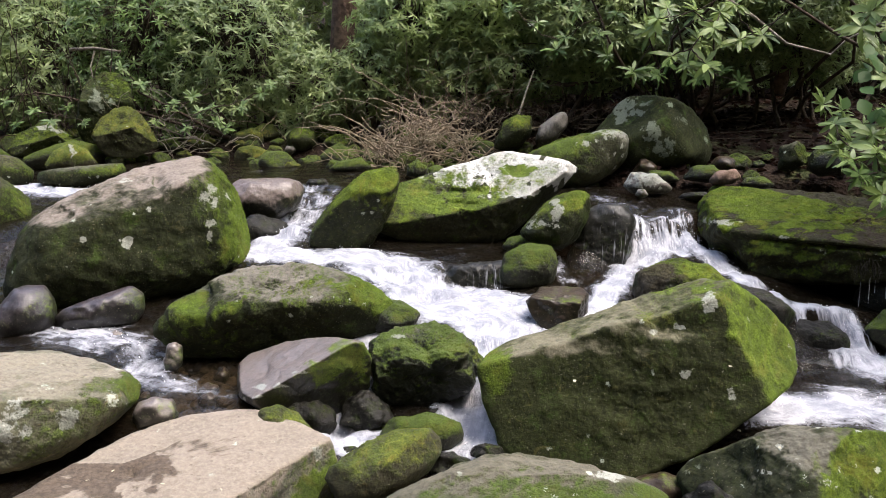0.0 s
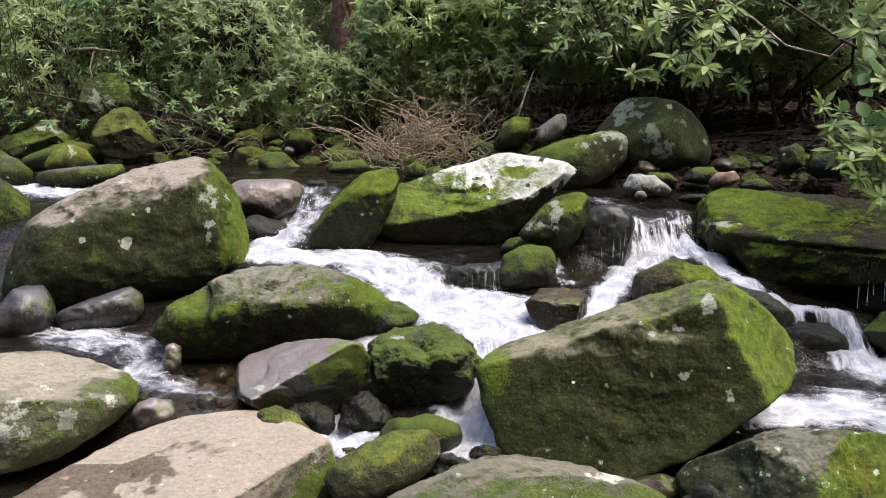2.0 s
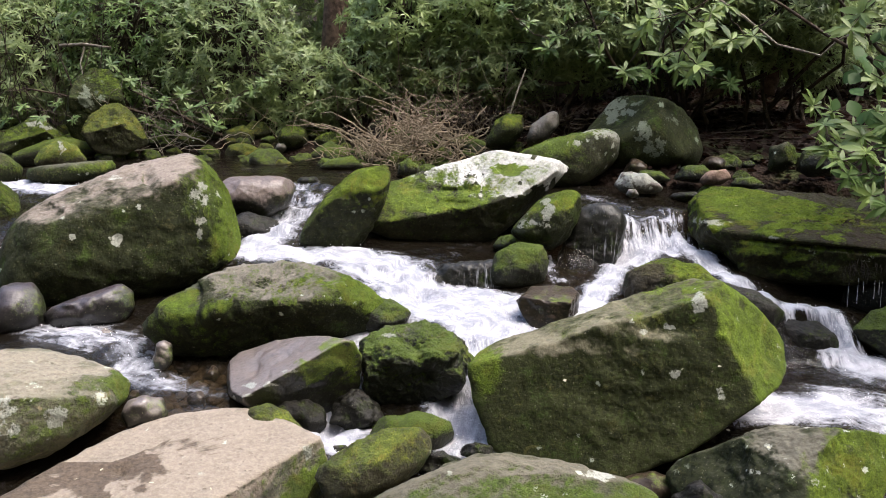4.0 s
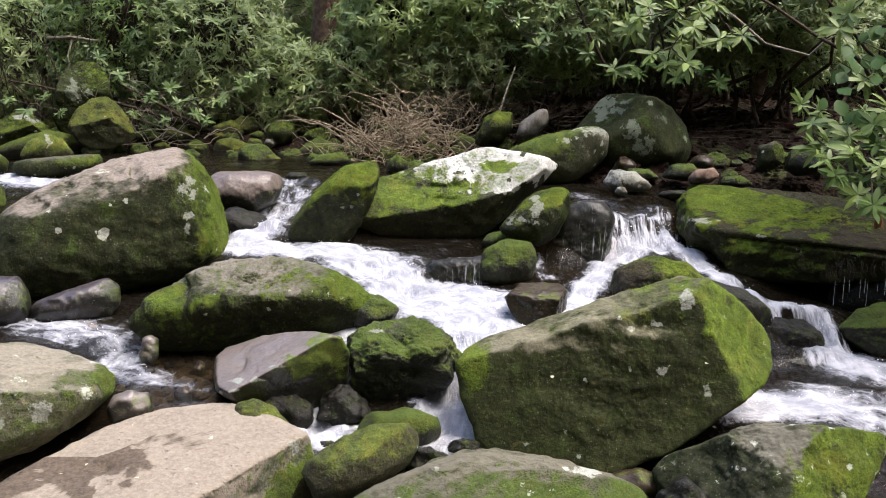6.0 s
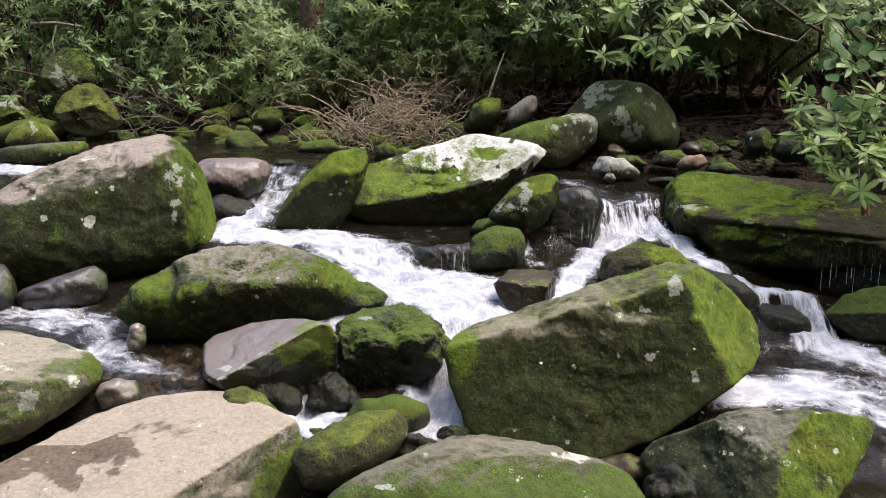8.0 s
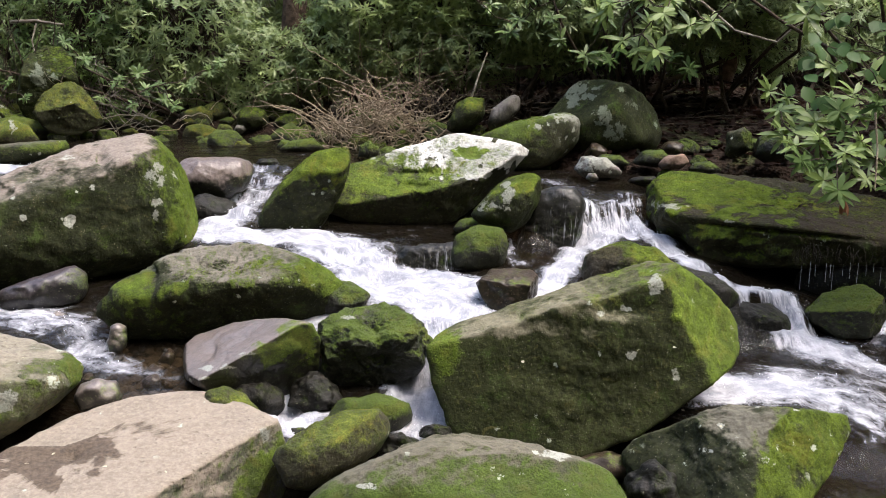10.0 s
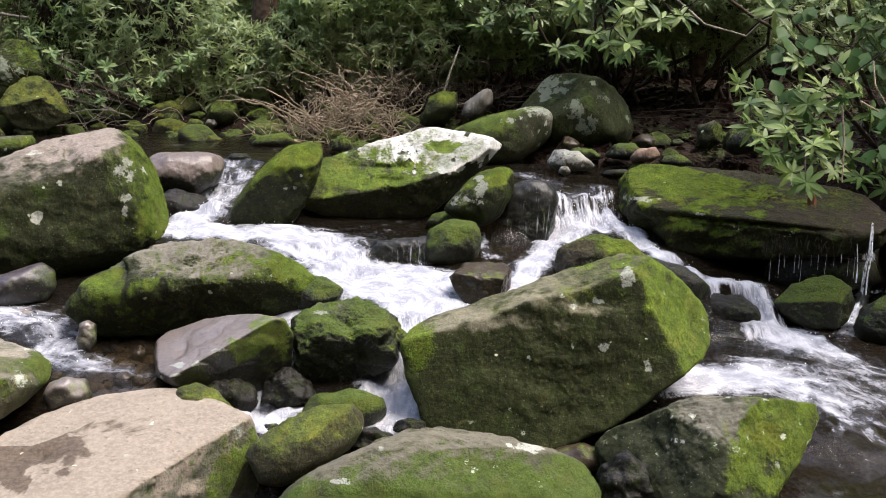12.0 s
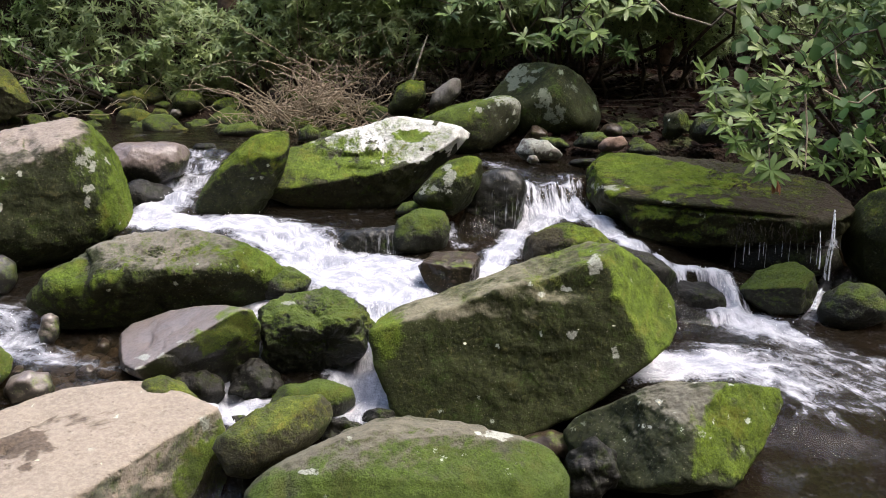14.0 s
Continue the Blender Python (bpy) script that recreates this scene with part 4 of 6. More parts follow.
rock("stone", (-2.14, 4.98, 0.36), 23.3, -15.9,
     [(135, 0.159), (108, 0.084), (102, 0.086), (52, 0.223), (3, 0.27), (-35, 0.231), (-84, 0.127), (-108, 0.159), (-146, 0.241)],
     0.15, 0.2, [], M_WETDARK, "wet violet-grey stone in the riffle", 5, 1.0, 2.6, "stream boulders")
rock("boulder", (-3.63, 6.51, 0.62), 29.2, -9.7,
     [(155, 0.245), (108, 0.314), (53, 0.357), (42, 0.351), (1, 0.333), (-23, 0.317), (-56, 0.317), (-88, 0.338), (-157, 0.363)],
     0.35, 0.4, [], M_LEFT, "grey boulder with greenish flank", 5, 1.0, 2.6, "stream boulders")
rock("stone", (-1.51, 6.90, 0.68), 12.4, -9.8,
     [(121, 0.275), (91, 0.224), (73, 0.27), (12, 0.36), (-25, 0.27), (-60, 0.17), (-90, 0.2), (-133, 0.218), (174, 0.291)],
     0.25, 0.3, [(-108, 45, 0.182)], M_WETROSE, "wet smooth stone beside the upper cascade", 6, 0.7, 2.6, "stream boulders",
     patches=[('bare', -0.04, 0.13, 0.27, 0.1, 0.8)])
rock("stone", (-1.46, 6.55, 0.56), 12.4, -9.8,
     [(120, 0.12), (70, 0.10), (30, 0.2), (-20, 0.22), (-70, 0.11), (-110, 0.13), (170, 0.24)],
     0.16, 0.2, [(60, 40, 0.10)], M_DARK, "dark sloping stone washed by the upper cascade", 5, 1.2, 2.8, "stream boulders")
rock("boulder", (-0.69, 6.38, 0.74), 6.2, -10.3,
     [(157, 0.223), (140, 0.163), (131, 0.159), (106, 0.238), (57, 0.407), (-9, 0.31), (-24, 0.252), (-51, 0.281), (-90, 0.319), (-122, 0.405)],
     0.34, 0.35, [], M_MOSSY2, "upright mossy boulder beside the cascade", 6, 1.3, 2.8, "stream boulders", sharp=20, breaks=10,
     planes=[((-0.3, -0.26, -0.08), (0.15, -0.27, 0.06), (0.05, -0.14, -0.3))],
     patches=[('moss', 0.09, 0.18, 0.22, 0.13, 0.9), ('bare', -0.0, 0.09, 0.13, 0.05, 0.9)])
rock("boulder", (0.26, 6.72, 0.77), -2.2, -9.5,
     [(172, 0.80), (160, 0.73), (140, 0.625), (122, 0.44), (108, 0.295), (98, 0.35), (82, 0.408), (59, 0.619), (-30, 0.58), (-47, 0.407), (-44, 0.421), (-68, 0.377), (-94, 0.384), (-110, 0.514), (-154, 0.805)],
     0.46, 0.5, [], M_WHITETOP, "boulder with chalky white crown and vivid moss", 7, 1.2, 3.6, "stream boulders", breaks=8, sharp=45,
     planes=[((-0.72, -0.28, -0.21), (0.35, -0.42, -0.04), (0.24, 0.06, 0.392)), ((-0.72, -0.28, -0.21), (0.35, -0.42, -0.04), (0.0, -0.15, -0.36)), ((0.35, -0.40, -0.02), (0.75, -0.1, 0.15), (0.55, 0.0, -0.12))],
     dents=[(-0.2, 0.06, 0.22, 0.03, 0.03), (0.33, 0.22, 0.12, 0.06, 0.04), (-0.05, 0.0, 0.2, 0.04, -0.03), (0.05, 0.12, 0.1, 0.06, -0.03), (0.16, 0.02, 0.06, 0.08, 0.03)],
     patches=[('bare', 0.16, 0.29, 0.50, 0.16, 1.9), ('bare', 0.60, 0.22, 0.24, 0.12, 1.4), ('bare', 0.30, 0.10, 0.12, 0.08, 0.8), ('bare', -0.08, 0.15, 0.12, 0.06, 0.6), ('moss', -0.50, 0.05, 0.32, 0.16, 0.6), ('moss', -0.12, -0.02, 0.26, 0.07, 0.6), ('moss', 0.33, 0.225, 0.07, 0.035, 1.9), ('moss', 0.06, 0.06, 0.1, 0.04, 0.8)])
rock("boulder", (1.26, 8.08, 0.94), -8.9, -6.7,
     [(139, 0.341), (112, 0.201), (103, 0.197), (73, 0.368), (-1, 0.503), (-30, 0.413), (-59, 0.311), (-93, 0.267), (-121, 0.34)],
     0.4, 0.45, [], M_WHITESPOT, "mossy boulder with pale lichen edge", 5, 1.0, 2.6, "stream boulders",
     patches=[('moss', -0.08, -0.01, 0.39, 0.17, 0.6), ('pale', 0.37, 0.23, 0.16, 0.05, 0.8), ('pale', 0.11, 0.13, 0.06, 0.04, 0.7)])
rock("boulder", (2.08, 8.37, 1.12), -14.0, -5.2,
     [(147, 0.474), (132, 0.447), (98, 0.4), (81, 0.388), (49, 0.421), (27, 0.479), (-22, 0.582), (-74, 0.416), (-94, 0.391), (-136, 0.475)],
     0.5, 0.6, [(125, 35, 0.354), (30, 30, 0.429)], M_BACK, "big dark boulder with grey-green lichen patches, partly darkened for shade", 5, 1.0, 2.6, "stream boulders",
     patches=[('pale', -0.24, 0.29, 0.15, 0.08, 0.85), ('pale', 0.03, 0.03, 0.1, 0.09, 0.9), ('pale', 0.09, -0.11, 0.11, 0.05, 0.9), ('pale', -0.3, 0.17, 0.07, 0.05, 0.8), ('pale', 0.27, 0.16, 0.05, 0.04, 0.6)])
rock("boulder", (0.81, 5.96, 0.74), -7.7, -10.9,
     [(144, 0.143), (130, 0.126), (105, 0.165), (48, 0.294), (-3, 0.239), (-25, 0.203), (-54, 0.203), (-100, 0.208), (-122, 0.226)],
     0.22, 0.25, [(121, 30, 0.151)], M_MOSSY2, "leaning mossy stone with lichen", 5, 1.0, 2.6, "stream boulders",
     patches=[('pale', 0.01, 0.04, 0.04, 0.1, 0.8), ('moss', 0.19, 0.17, 0.1, 0.06, 0.6), ('pale', -0.15, -0.02, 0.05, 0.04, 0.6)])
rock("stone", (0.65, 6.15, 0.52), -6.0, -12.6,
     [(144, 0.149), (103, 0.071), (80, 0.075), (25, 0.182), (-80, 0.069), (-100, 0.079)],
     0.12, 0.2, [], M_MOSSY, "small mossy stone below the boulder", 4, 1.0, 2.6, "stream boulders")
rock("stone", (0.59, 5.62, 0.48), -6.0, -14.1,
     [(162, 0.177), (114, 0.149), (82, 0.16), (20, 0.196), (-16, 0.191), (-74, 0.153), (-94, 0.163), (-165, 0.211)],
     0.2, 0.25, [], M_MOSSY, "mossy stone at the ledge of the cascade", 5, 1.0, 2.6, "stream boulders")
rock("stone", (0.71, 4.90, 0.40), -8.2, -16.9,
     [(134, 0.161), (98, 0.134), (47, 0.18), (-15, 0.172), (-52, 0.14), (-95, 0.138), (-150, 0.159)],
     0.22, 0.2, [], M_BROWN, "brown wet stone between the currents", 6, 1.3, 4.0, "stream boulders", sharp=60, breaks=8,
     planes=[((-0.16, -0.1, 0.05), (0.12, -0.14, 0.03), (0.0, 0.12, 0.13)), ((-0.16, -0.1, 0.05), (0.12, -0.14, 0.03), (0.05, -0.1, -0.13)), ((0.12, -0.14, 0.03), (0.17, 0.05, 0.05), (0.12, -0.08, -0.12))])
rock("stone", (1.54, 5.23, 0.46), -16.4, -14.8,
     [(169, 0.288), (126, 0.204), (107, 0.162), (81, 0.156), (55, 0.198), (4, 0.307), (-84, 0.158), (-147, 0.311)],
     0.22, 0.25, [], M_MOSSY2, "rounded stone half mossy, half wet black", 6, 1.3, 2.6, "stream boulders",
     patches=[('stain_and_shade', -0.19, -0.02, 0.14, 0.16, 1.6), ('bare', -0.2, 0.0, 0.1, 0.1, 0.9)])
rock("stone", (1.91, 4.92, 0.39), -21.2, -15.9,
     [(93, 0.145), (78, 0.118), (55, 0.14), (-3, 0.233), (-64, 0.161), (-104, 0.129), (-160, 0.194)],
     0.15, 0.22, [], M_DARK, "dark wet stone beside the spill", 5, 1.0, 2.6, "stream boulders")
rock("stone", (2.37, 5.07, 0.13), -25.0, -15.9,
     [(160, 0.22), (120, 0.16), (90, 0.125), (60, 0.14), (25, 0.19), (-5, 0.2), (-40, 0.2), (-90, 0.14), (-150, 0.2)],
     0.14, 0.2, [(80, 35, 0.12)], M_DARK, "black wet stone with water sliding round it", 6, 1.2, 3.2, "stream boulders")
rock("rock_slab", (2.89, 6.06, 0.63), -25.3, -10.6,
     [(159, 1.0), (111, 0.561), (91, 0.315), (89, 0.298), (81, 0.312), (49, 0.632), (-1, 0.962), (-61, 0.593), (-82, 0.365), (-83, 0.36), (-90, 0.364), (-122, 0.586), (-123, 0.596), (-153, 0.927)],
     0.8, 0.6, [], M_SLAB, "broad flat ledge slab with moss and seeping brown edge", 7, 1.9, 3.6, "stream boulders", sharp=34, breaks=12,
     planes=[((-0.516, -0.55, -0.045), (0.5, -0.55, -0.085), (-0.45, 0.28, 0.315)), ((-0.516, -0.55, -0.045), (0.5, -0.55, -0.085), (0.0, -0.46, -0.38)), ((-0.85, -0.45, 0.0), (-1.0, 0.0, 0.14), (-0.78, -0.25, -0.4))],
     dents=[(0.1, -0.10, 0.9, 0.022, 0.05), (-0.3, -0.2, 0.3, 0.06, -0.03), (0.35, -0.22, 0.2, 0.08, 0.03), (0.6, -0.18, 0.12, 0.1, -0.03), (-0.7, -0.2, 0.12, 0.15, 0.05)],
     # the last, long pale patch is painted sparkle of water seeping at the lip
     patches=[('moss', -0.52, 0.18, 0.48, 0.16, 1.15), ('moss', 0.05, 0.20, 0.35, 0.08, 0.5), ('bare', 0.50, 0.05, 0.6, 0.14, 0.8), ('moss', -0.30, -0.22, 0.6, 0.14, 0.85), ('pale', -0.80, 0.01, 0.14, 0.022, 0.75), ('pale', -0.30, -0.065, 0.08, 0.012, 0.7), ('pale', 0.45, -0.13, 0.4, 0.03, 0.34)])
rock("stone", (2.95, 5.06, 0.22), -30.0, -15.9,
     [(145, 0.171), (133, 0.153), (108, 0.153), (56, 0.21), (20, 0.232), (-31, 0.224), (-81, 0.178), (-114, 0.186), (-135, 0.222)],
     0.22, 0.22, [], M_MOSSY, "mossy stone under the seeping ledge", 6, 1.3, 3.4, "stream boulders", sharp=40, breaks=8,
     planes=[((-0.2, -0.14, -0.04), (0.15, -0.17, 0.02), (0.02, 0.1, 0.17)), ((-0.2, -0.14, -0.04), (0.15, -0.17, 0.02), (0.05, -0.1, -0.18)), ((0.15, -0.17, 0.02), (0.22, 0.0, 0.05), (0.16, -0.1, -0.17))])
rock("boulder", (4.08, 5.29, 0.47), -37.5, -12.0,
     [(173, 0.48), (141, 0.445), (104, 0.39), (47, 0.351), (-18, 0.414), (-88, 0.369), (-128, 0.446), (-158, 0.479)],
     0.4, 0.4, [], M_MOSSY2, "mossy boulder beside the trickle", 5, 1.0, 2.6, "stream boulders")
rock("stone", (3.32, 4.77, 0.18), -34.6, -16.4,
     [(165, 0.185), (130, 0.152), (88, 0.146), (31, 0.178), (-56, 0.151), (-86, 0.153), (-137, 0.22)],
     0.15, 0.2, [], M_ROUND, "dark brown mossy stone in the pool", 5, 1.2, 2.6, "stream boulders")
rock("ledge_rock", (3.21, 5.45, 0.29), -30.3, -14.2,
     [(168, 0.365), (105, 0.137), (91, 0.126), (31, 0.331), (-73, 0.134), (-90, 0.127)],
     0.1, 0.3, [], M_DARK, "dark wet rock under the overhang", 4, 1.0, 2.6, "stream boulders")
rock("stone", (1.78, 7.20, 0.82), -13.9, -8.3,
     [(150, 0.171), (90, 0.087), (54, 0.101), (-47, 0.165), (-87, 0.088), (-133, 0.158)],
     0.15, 0.15, [], M_PALE, "pale pinkish stone at the pool's edge", 4, 1.0, 2.6, "stream boulders",
     patches=[('pale', -0.04, 0.05, 0.12, 0.07, 1.0)])
rock("stone", (3.13, 7.50, 1.02), -22.6, -6.2,
     [(179, 0.104), (116, 0.112), (53, 0.131), (5, 0.114), (-58, 0.112), (-108, 0.137)],
     0.15, 0.15, [], M_MID, "grey stone on leaf litter", 4, 1.0, 2.6, "stream boulders")
rock("stone", (2.51, 7.40, 0.85), -18.7, -7.7,
     [(147, 0.094), (103, 0.055), (43, 0.105), (-48, 0.088), (-85, 0.067), (-133, 0.12)],
     0.1, 0.12, [], M_PINK, "pinkish brown stone on the bank", 4, 1.0, 2.6, "stream boulders")
# these four bank stones take the darker moss in place of overhang shade
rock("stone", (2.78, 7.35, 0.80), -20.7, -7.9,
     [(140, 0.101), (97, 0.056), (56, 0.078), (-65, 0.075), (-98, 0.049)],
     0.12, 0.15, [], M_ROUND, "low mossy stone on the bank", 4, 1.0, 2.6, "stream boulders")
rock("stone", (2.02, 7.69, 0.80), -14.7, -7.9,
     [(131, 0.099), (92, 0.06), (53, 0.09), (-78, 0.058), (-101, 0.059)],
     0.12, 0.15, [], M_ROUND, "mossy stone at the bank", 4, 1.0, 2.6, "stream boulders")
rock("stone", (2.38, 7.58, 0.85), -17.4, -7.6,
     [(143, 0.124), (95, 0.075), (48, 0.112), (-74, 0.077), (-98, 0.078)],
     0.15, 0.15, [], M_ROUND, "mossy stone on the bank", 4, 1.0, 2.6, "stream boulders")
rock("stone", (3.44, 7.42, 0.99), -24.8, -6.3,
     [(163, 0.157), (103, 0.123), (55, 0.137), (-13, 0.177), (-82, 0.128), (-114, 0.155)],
     0.2, 0.2, [], M_ROUND, "mossy stone on the bank, its moss darkened for shade", 4, 1.0, 2.6, "stream boulders")
rock("boulder", (-4.42, 9.35, 0.98), 25.3, -5.1,
     [(143, 0.253), (119, 0.194), (88, 0.193), (51, 0.206), (45, 0.22), (-68, 0.216), (-93, 0.194), (-134, 0.345)],
     0.32, 0.3, [], M_MOSSY2, "mossy boulder with pale ridge", 6, 1.4, 3.2, "stream boulders", sharp=36, breaks=8,
     planes=[((-0.3, -0.18, -0.06), (0.1, -0.24, 0.06), (-0.02, 0.05, 0.2)), ((0.1, -0.24, 0.06), (0.32, -0.1, -0.08), (0.08, 0.05, 0.19)), ((-0.3, -0.2, -0.08), (0.3, -0.2, -0.05), (0.0, -0.14, -0.2))],
     patches=[('pale', -0.05, 0.15, 0.12, 0.025, 0.8), ('pale', 0.14, 0.10, 0.10, 0.02, 0.8)])
rock("boulder", (-4.19, 9.30, 0.82), 24.3, -6.0,
     [(113, 0.161), (103, 0.142), (75, 0.182), (67, 0.22), (-44, 0.36), (-78, 0.166), (-95, 0.169), (-134, 0.372)],
     0.3, 0.35, [], M_MOSSY, "low mossy boulder at the upper pool", 4, 1.0, 2.6, "stream boulders")
rock("boulder", (-3.71, 8.35, 0.91), 23.9, -6.2,
     [(148, 0.176), (114, 0.132), (66, 0.129), (31, 0.165), (-72, 0.173), (-93, 0.144), (-118, 0.203)],
     0.2, 0.25, [], M_YELLOWMOSS, "bright mossy boulder with pale streak", 4, 1.0, 2.6, "stream boulders",
     patches=[('moss', 0.01, 0.02, 0.31, 0.16, 0.7), ('pale', -0.0, 0.03, 0.02, 0.11, 0.8)])
rock("boulder", (-3.47, 7.99, 0.78), 23.5, -7.3,
     [(111, 0.177), (93, 0.086), (57, 0.274), (-67, 0.155), (-80, 0.1), (-100, 0.13), (-137, 0.304)],
     0.25, 0.3, [], M_MID, "low brown-mossed boulder above the riffle", 4, 1.0, 2.6, "stream boulders")
rock("boulder", (-4.31, 8.09, 0.79), 28.0, -6.9,
     [(103, 0.17), (74, 0.178), (46, 0.212), (-12, 0.29), (-44, 0.256), (-92, 0.176), (-158, 0.215)],
     0.3, 0.3, [], M_LEFT, "grey and mossy boulder", 4, 1.0, 2.6, "stream boulders")
rock("boulder", (-3.51, 9.26, 1.09), 20.8, -4.7,
     [(154, 0.271), (128, 0.242), (102, 0.249), (45, 0.256), (29, 0.252), (10, 0.291), (-62, 0.297), (-95, 0.273), (-144, 0.306)],
     0.40, 0.35, [], M_YELLOWMOSS2, "angular yellow-mossed boulder on the far bank", 6, 1.6, 3.6, "stream boulders", sharp=50, breaks=8,
     planes=[((-0.28, -0.15, -0.05), (0.08, -0.25, 0.0), (-0.02, 0.05, 0.26)), ((0.08, -0.25, 0.0), (0.32, -0.1, -0.1), (0.06, 0.05, 0.25)), ((-0.28, -0.15, -0.05), (0.3, -0.2, -0.06), (0.0, -0.1, -0.27))])
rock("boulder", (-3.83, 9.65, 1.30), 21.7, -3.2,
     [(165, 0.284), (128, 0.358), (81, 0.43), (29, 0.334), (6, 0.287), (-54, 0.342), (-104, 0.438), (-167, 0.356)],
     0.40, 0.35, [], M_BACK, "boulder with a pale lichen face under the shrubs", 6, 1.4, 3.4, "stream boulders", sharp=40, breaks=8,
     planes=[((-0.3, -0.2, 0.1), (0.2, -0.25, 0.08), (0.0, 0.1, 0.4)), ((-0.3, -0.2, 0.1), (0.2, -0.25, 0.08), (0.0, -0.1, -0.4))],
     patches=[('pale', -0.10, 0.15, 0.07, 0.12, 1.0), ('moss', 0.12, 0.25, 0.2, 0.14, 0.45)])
rock("boulder", (0.74, 8.89, 1.10), -4.8, -5.2,
     [(160, 0.138), (125, 0.147), (84, 0.193), (6, 0.202), (-38, 0.148), (-75, 0.159), (-116, 0.22)],
     0.25, 0.25, [], M_MOSSY2, "mossy boulder beside the dry brush", 4, 1.0, 2.6, "stream boulders")
rock("boulder", (1.14, 8.90, 1.14), -7.3, -4.9,
     [(165, 0.124), (127, 0.098), (75, 0.202), (2, 0.171), (-40, 0.108), (-78, 0.16), (-127, 0.219)],
     0.2, 0.2, [], M_PALE, "leaning pale lichen-covered stone", 4, 1.0, 2.6, "stream boulders")
rock("stone", (-0.96, 8.66, 0.79), 6.3, -7.3,
     [(128, 0.108), (99, 0.061), (47, 0.136), (-71, 0.115), (-96, 0.072)],
     0.2, 0.2, [], M_MOSSY, "low mossy stone in the upper pool", 4, 1.0, 2.6, "stream boulders")
rock("stone", (-0.26, 8.27, 0.81), 1.8, -7.5,
     [(168, 0.088), (113, 0.071), (59, 0.074), (-3, 0.102), (-93, 0.076)],
     0.12, 0.12, [], M_MOSSY, "small mossy stone by the twigs", 4, 1.0, 2.6, "stream boulders")
rock("stone", (-1.78, 9.77, 0.83), 10.3, -6.1,
     [(164, 0.059), (93, 0.052), (18, 0.059), (-58, 0.051), (-110, 0.05)],
     0.1, 0.1, [], M_PALE, "small pale stone at the far bank", 4, 1.0, 2.6, "stream boulders")
rock("stone", (-0.69, 4.02, 0.07), 9.7, -24.1,
     [(153, 0.127), (96, 0.098), (68, 0.093), (20, 0.118), (-60, 0.116), (-98, 0.095), (-146, 0.121)],
     0.14, 0.2, [], M_DARK, "black wet stone under the wedge rock", 5, 1.9, 3.2, "stream boulders")
rock("stone", (-0.40, 4.04, 0.09), 5.7, -24.0,
     [(160, 0.116), (105, 0.103), (57, 0.098), (13, 0.118), (-70, 0.115), (-110, 0.092)],
     0.1, 0.2, [], M_DARK, "black wet stone in the small spill", 5, 1.9, 3.2, "stream boulders")
rock("stone", (0.21, 3.78, 0.01), -3.2, -26.5,
     [(156, 0.064), (106, 0.037), (74, 0.036), (15, 0.071), (-92, 0.032)],
     0.08, 0.1, [], M_DARK, "small dark stone washed by the current", 5, 1.9, 3.2, "stream boulders")
rock("stone", (0.04, 3.63, 0.01), -0.6, -27.5,
     [(153, 0.076), (105, 0.064), (57, 0.06), (21, 0.077), (-80, 0.063), (-115, 0.069)],
     0.1, 0.12, [], M_DARK, "dark stone behind the rounded boulder", 5, 1.9, 3.2, "stream boulders")
rock("stone", (-0.47, 3.82, -0.01), 7.0, -26.5,
     [(132, 0.04), (87, 0.022), (37, 0.039), (-79, 0.02), (-118, 0.023)],
     0.08, 0.1, [], M_DARK, "small dark pebble in the spill", 4, 1.0, 2.6, "stream boulders")
rock("stone", (-1.16, 7.67, 0.75), 8.6, -8.5,
     [(140, 0.084), (89, 0.042), (43, 0.076), (-78, 0.037), (-108, 0.044)],
     0.08, 0.1, [], M_DARK, "dark stone breaking the upper pool", 4, 1.0, 2.6, "stream boulders")
rock("stone", (2.15, 7.07, 0.73), -16.9, -9.0,
     [(128, 0.072), (96, 0.034), (54, 0.078), (-75, 0.04), (-98, 0.036)],
     0.08, 0.1, [], M_DARK, "flat dark stone at the pool's lip", 4, 1.0, 2.6, "stream boulders")
rock("stone", (1.03, 3.63, -0.12), -15.8, -28.1,
     [(146, 0.125), (108, 0.08), (80, 0.086), (19, 0.152), (-72, 0.074), (-114, 0.095)],
     0.12, 0.15, [], M_BROWN, "brown wet stone under the tilted boulder", 4, 1.0, 2.6, "stream boulders")
rock("stone", (1.68, 7.01, 0.76), -13.4, -9.0,
     [(152, 0.041), (97, 0.036), (31, 0.042), (-65, 0.035), (-111, 0.035)],
     0.07, 0.08, [], M_PALE, "small pale stone in the pool", 4, 1.0, 2.6, "stream boulders")
rock("ledge_rock", (0.30, 5.62, 0.34), -3.1, -15.5,
     [(172, 0.325), (136, 0.27), (96, 0.162), (82, 0.188), (8, 0.346), (-64, 0.151), (-76, 0.127), (-102, 0.209)],
     0.12, 0.35, [], M_WETFACE, "dark wet ledge with water sliding over it", 6, 1.1, 3.4, "stream boulders", breaks=14)
rock("ledge_rock", (1.17, 6.03, 0.45), -11.0, -13.3,
     [(176, 0.229), (164, 0.222), (139, 0.299), (94, 0.379), (44, 0.384), (-9, 0.198), (-27, 0.176), (-41, 0.212), (-117, 0.372)],
     0.15, 0.5, [], M_WETFACE, "dark wet rock face with a film of water", 6, 1.1, 3.2, "stream boulders", breaks=14)


# cobbles along the far water's edge and in the shallows
rng = random.Random(4)


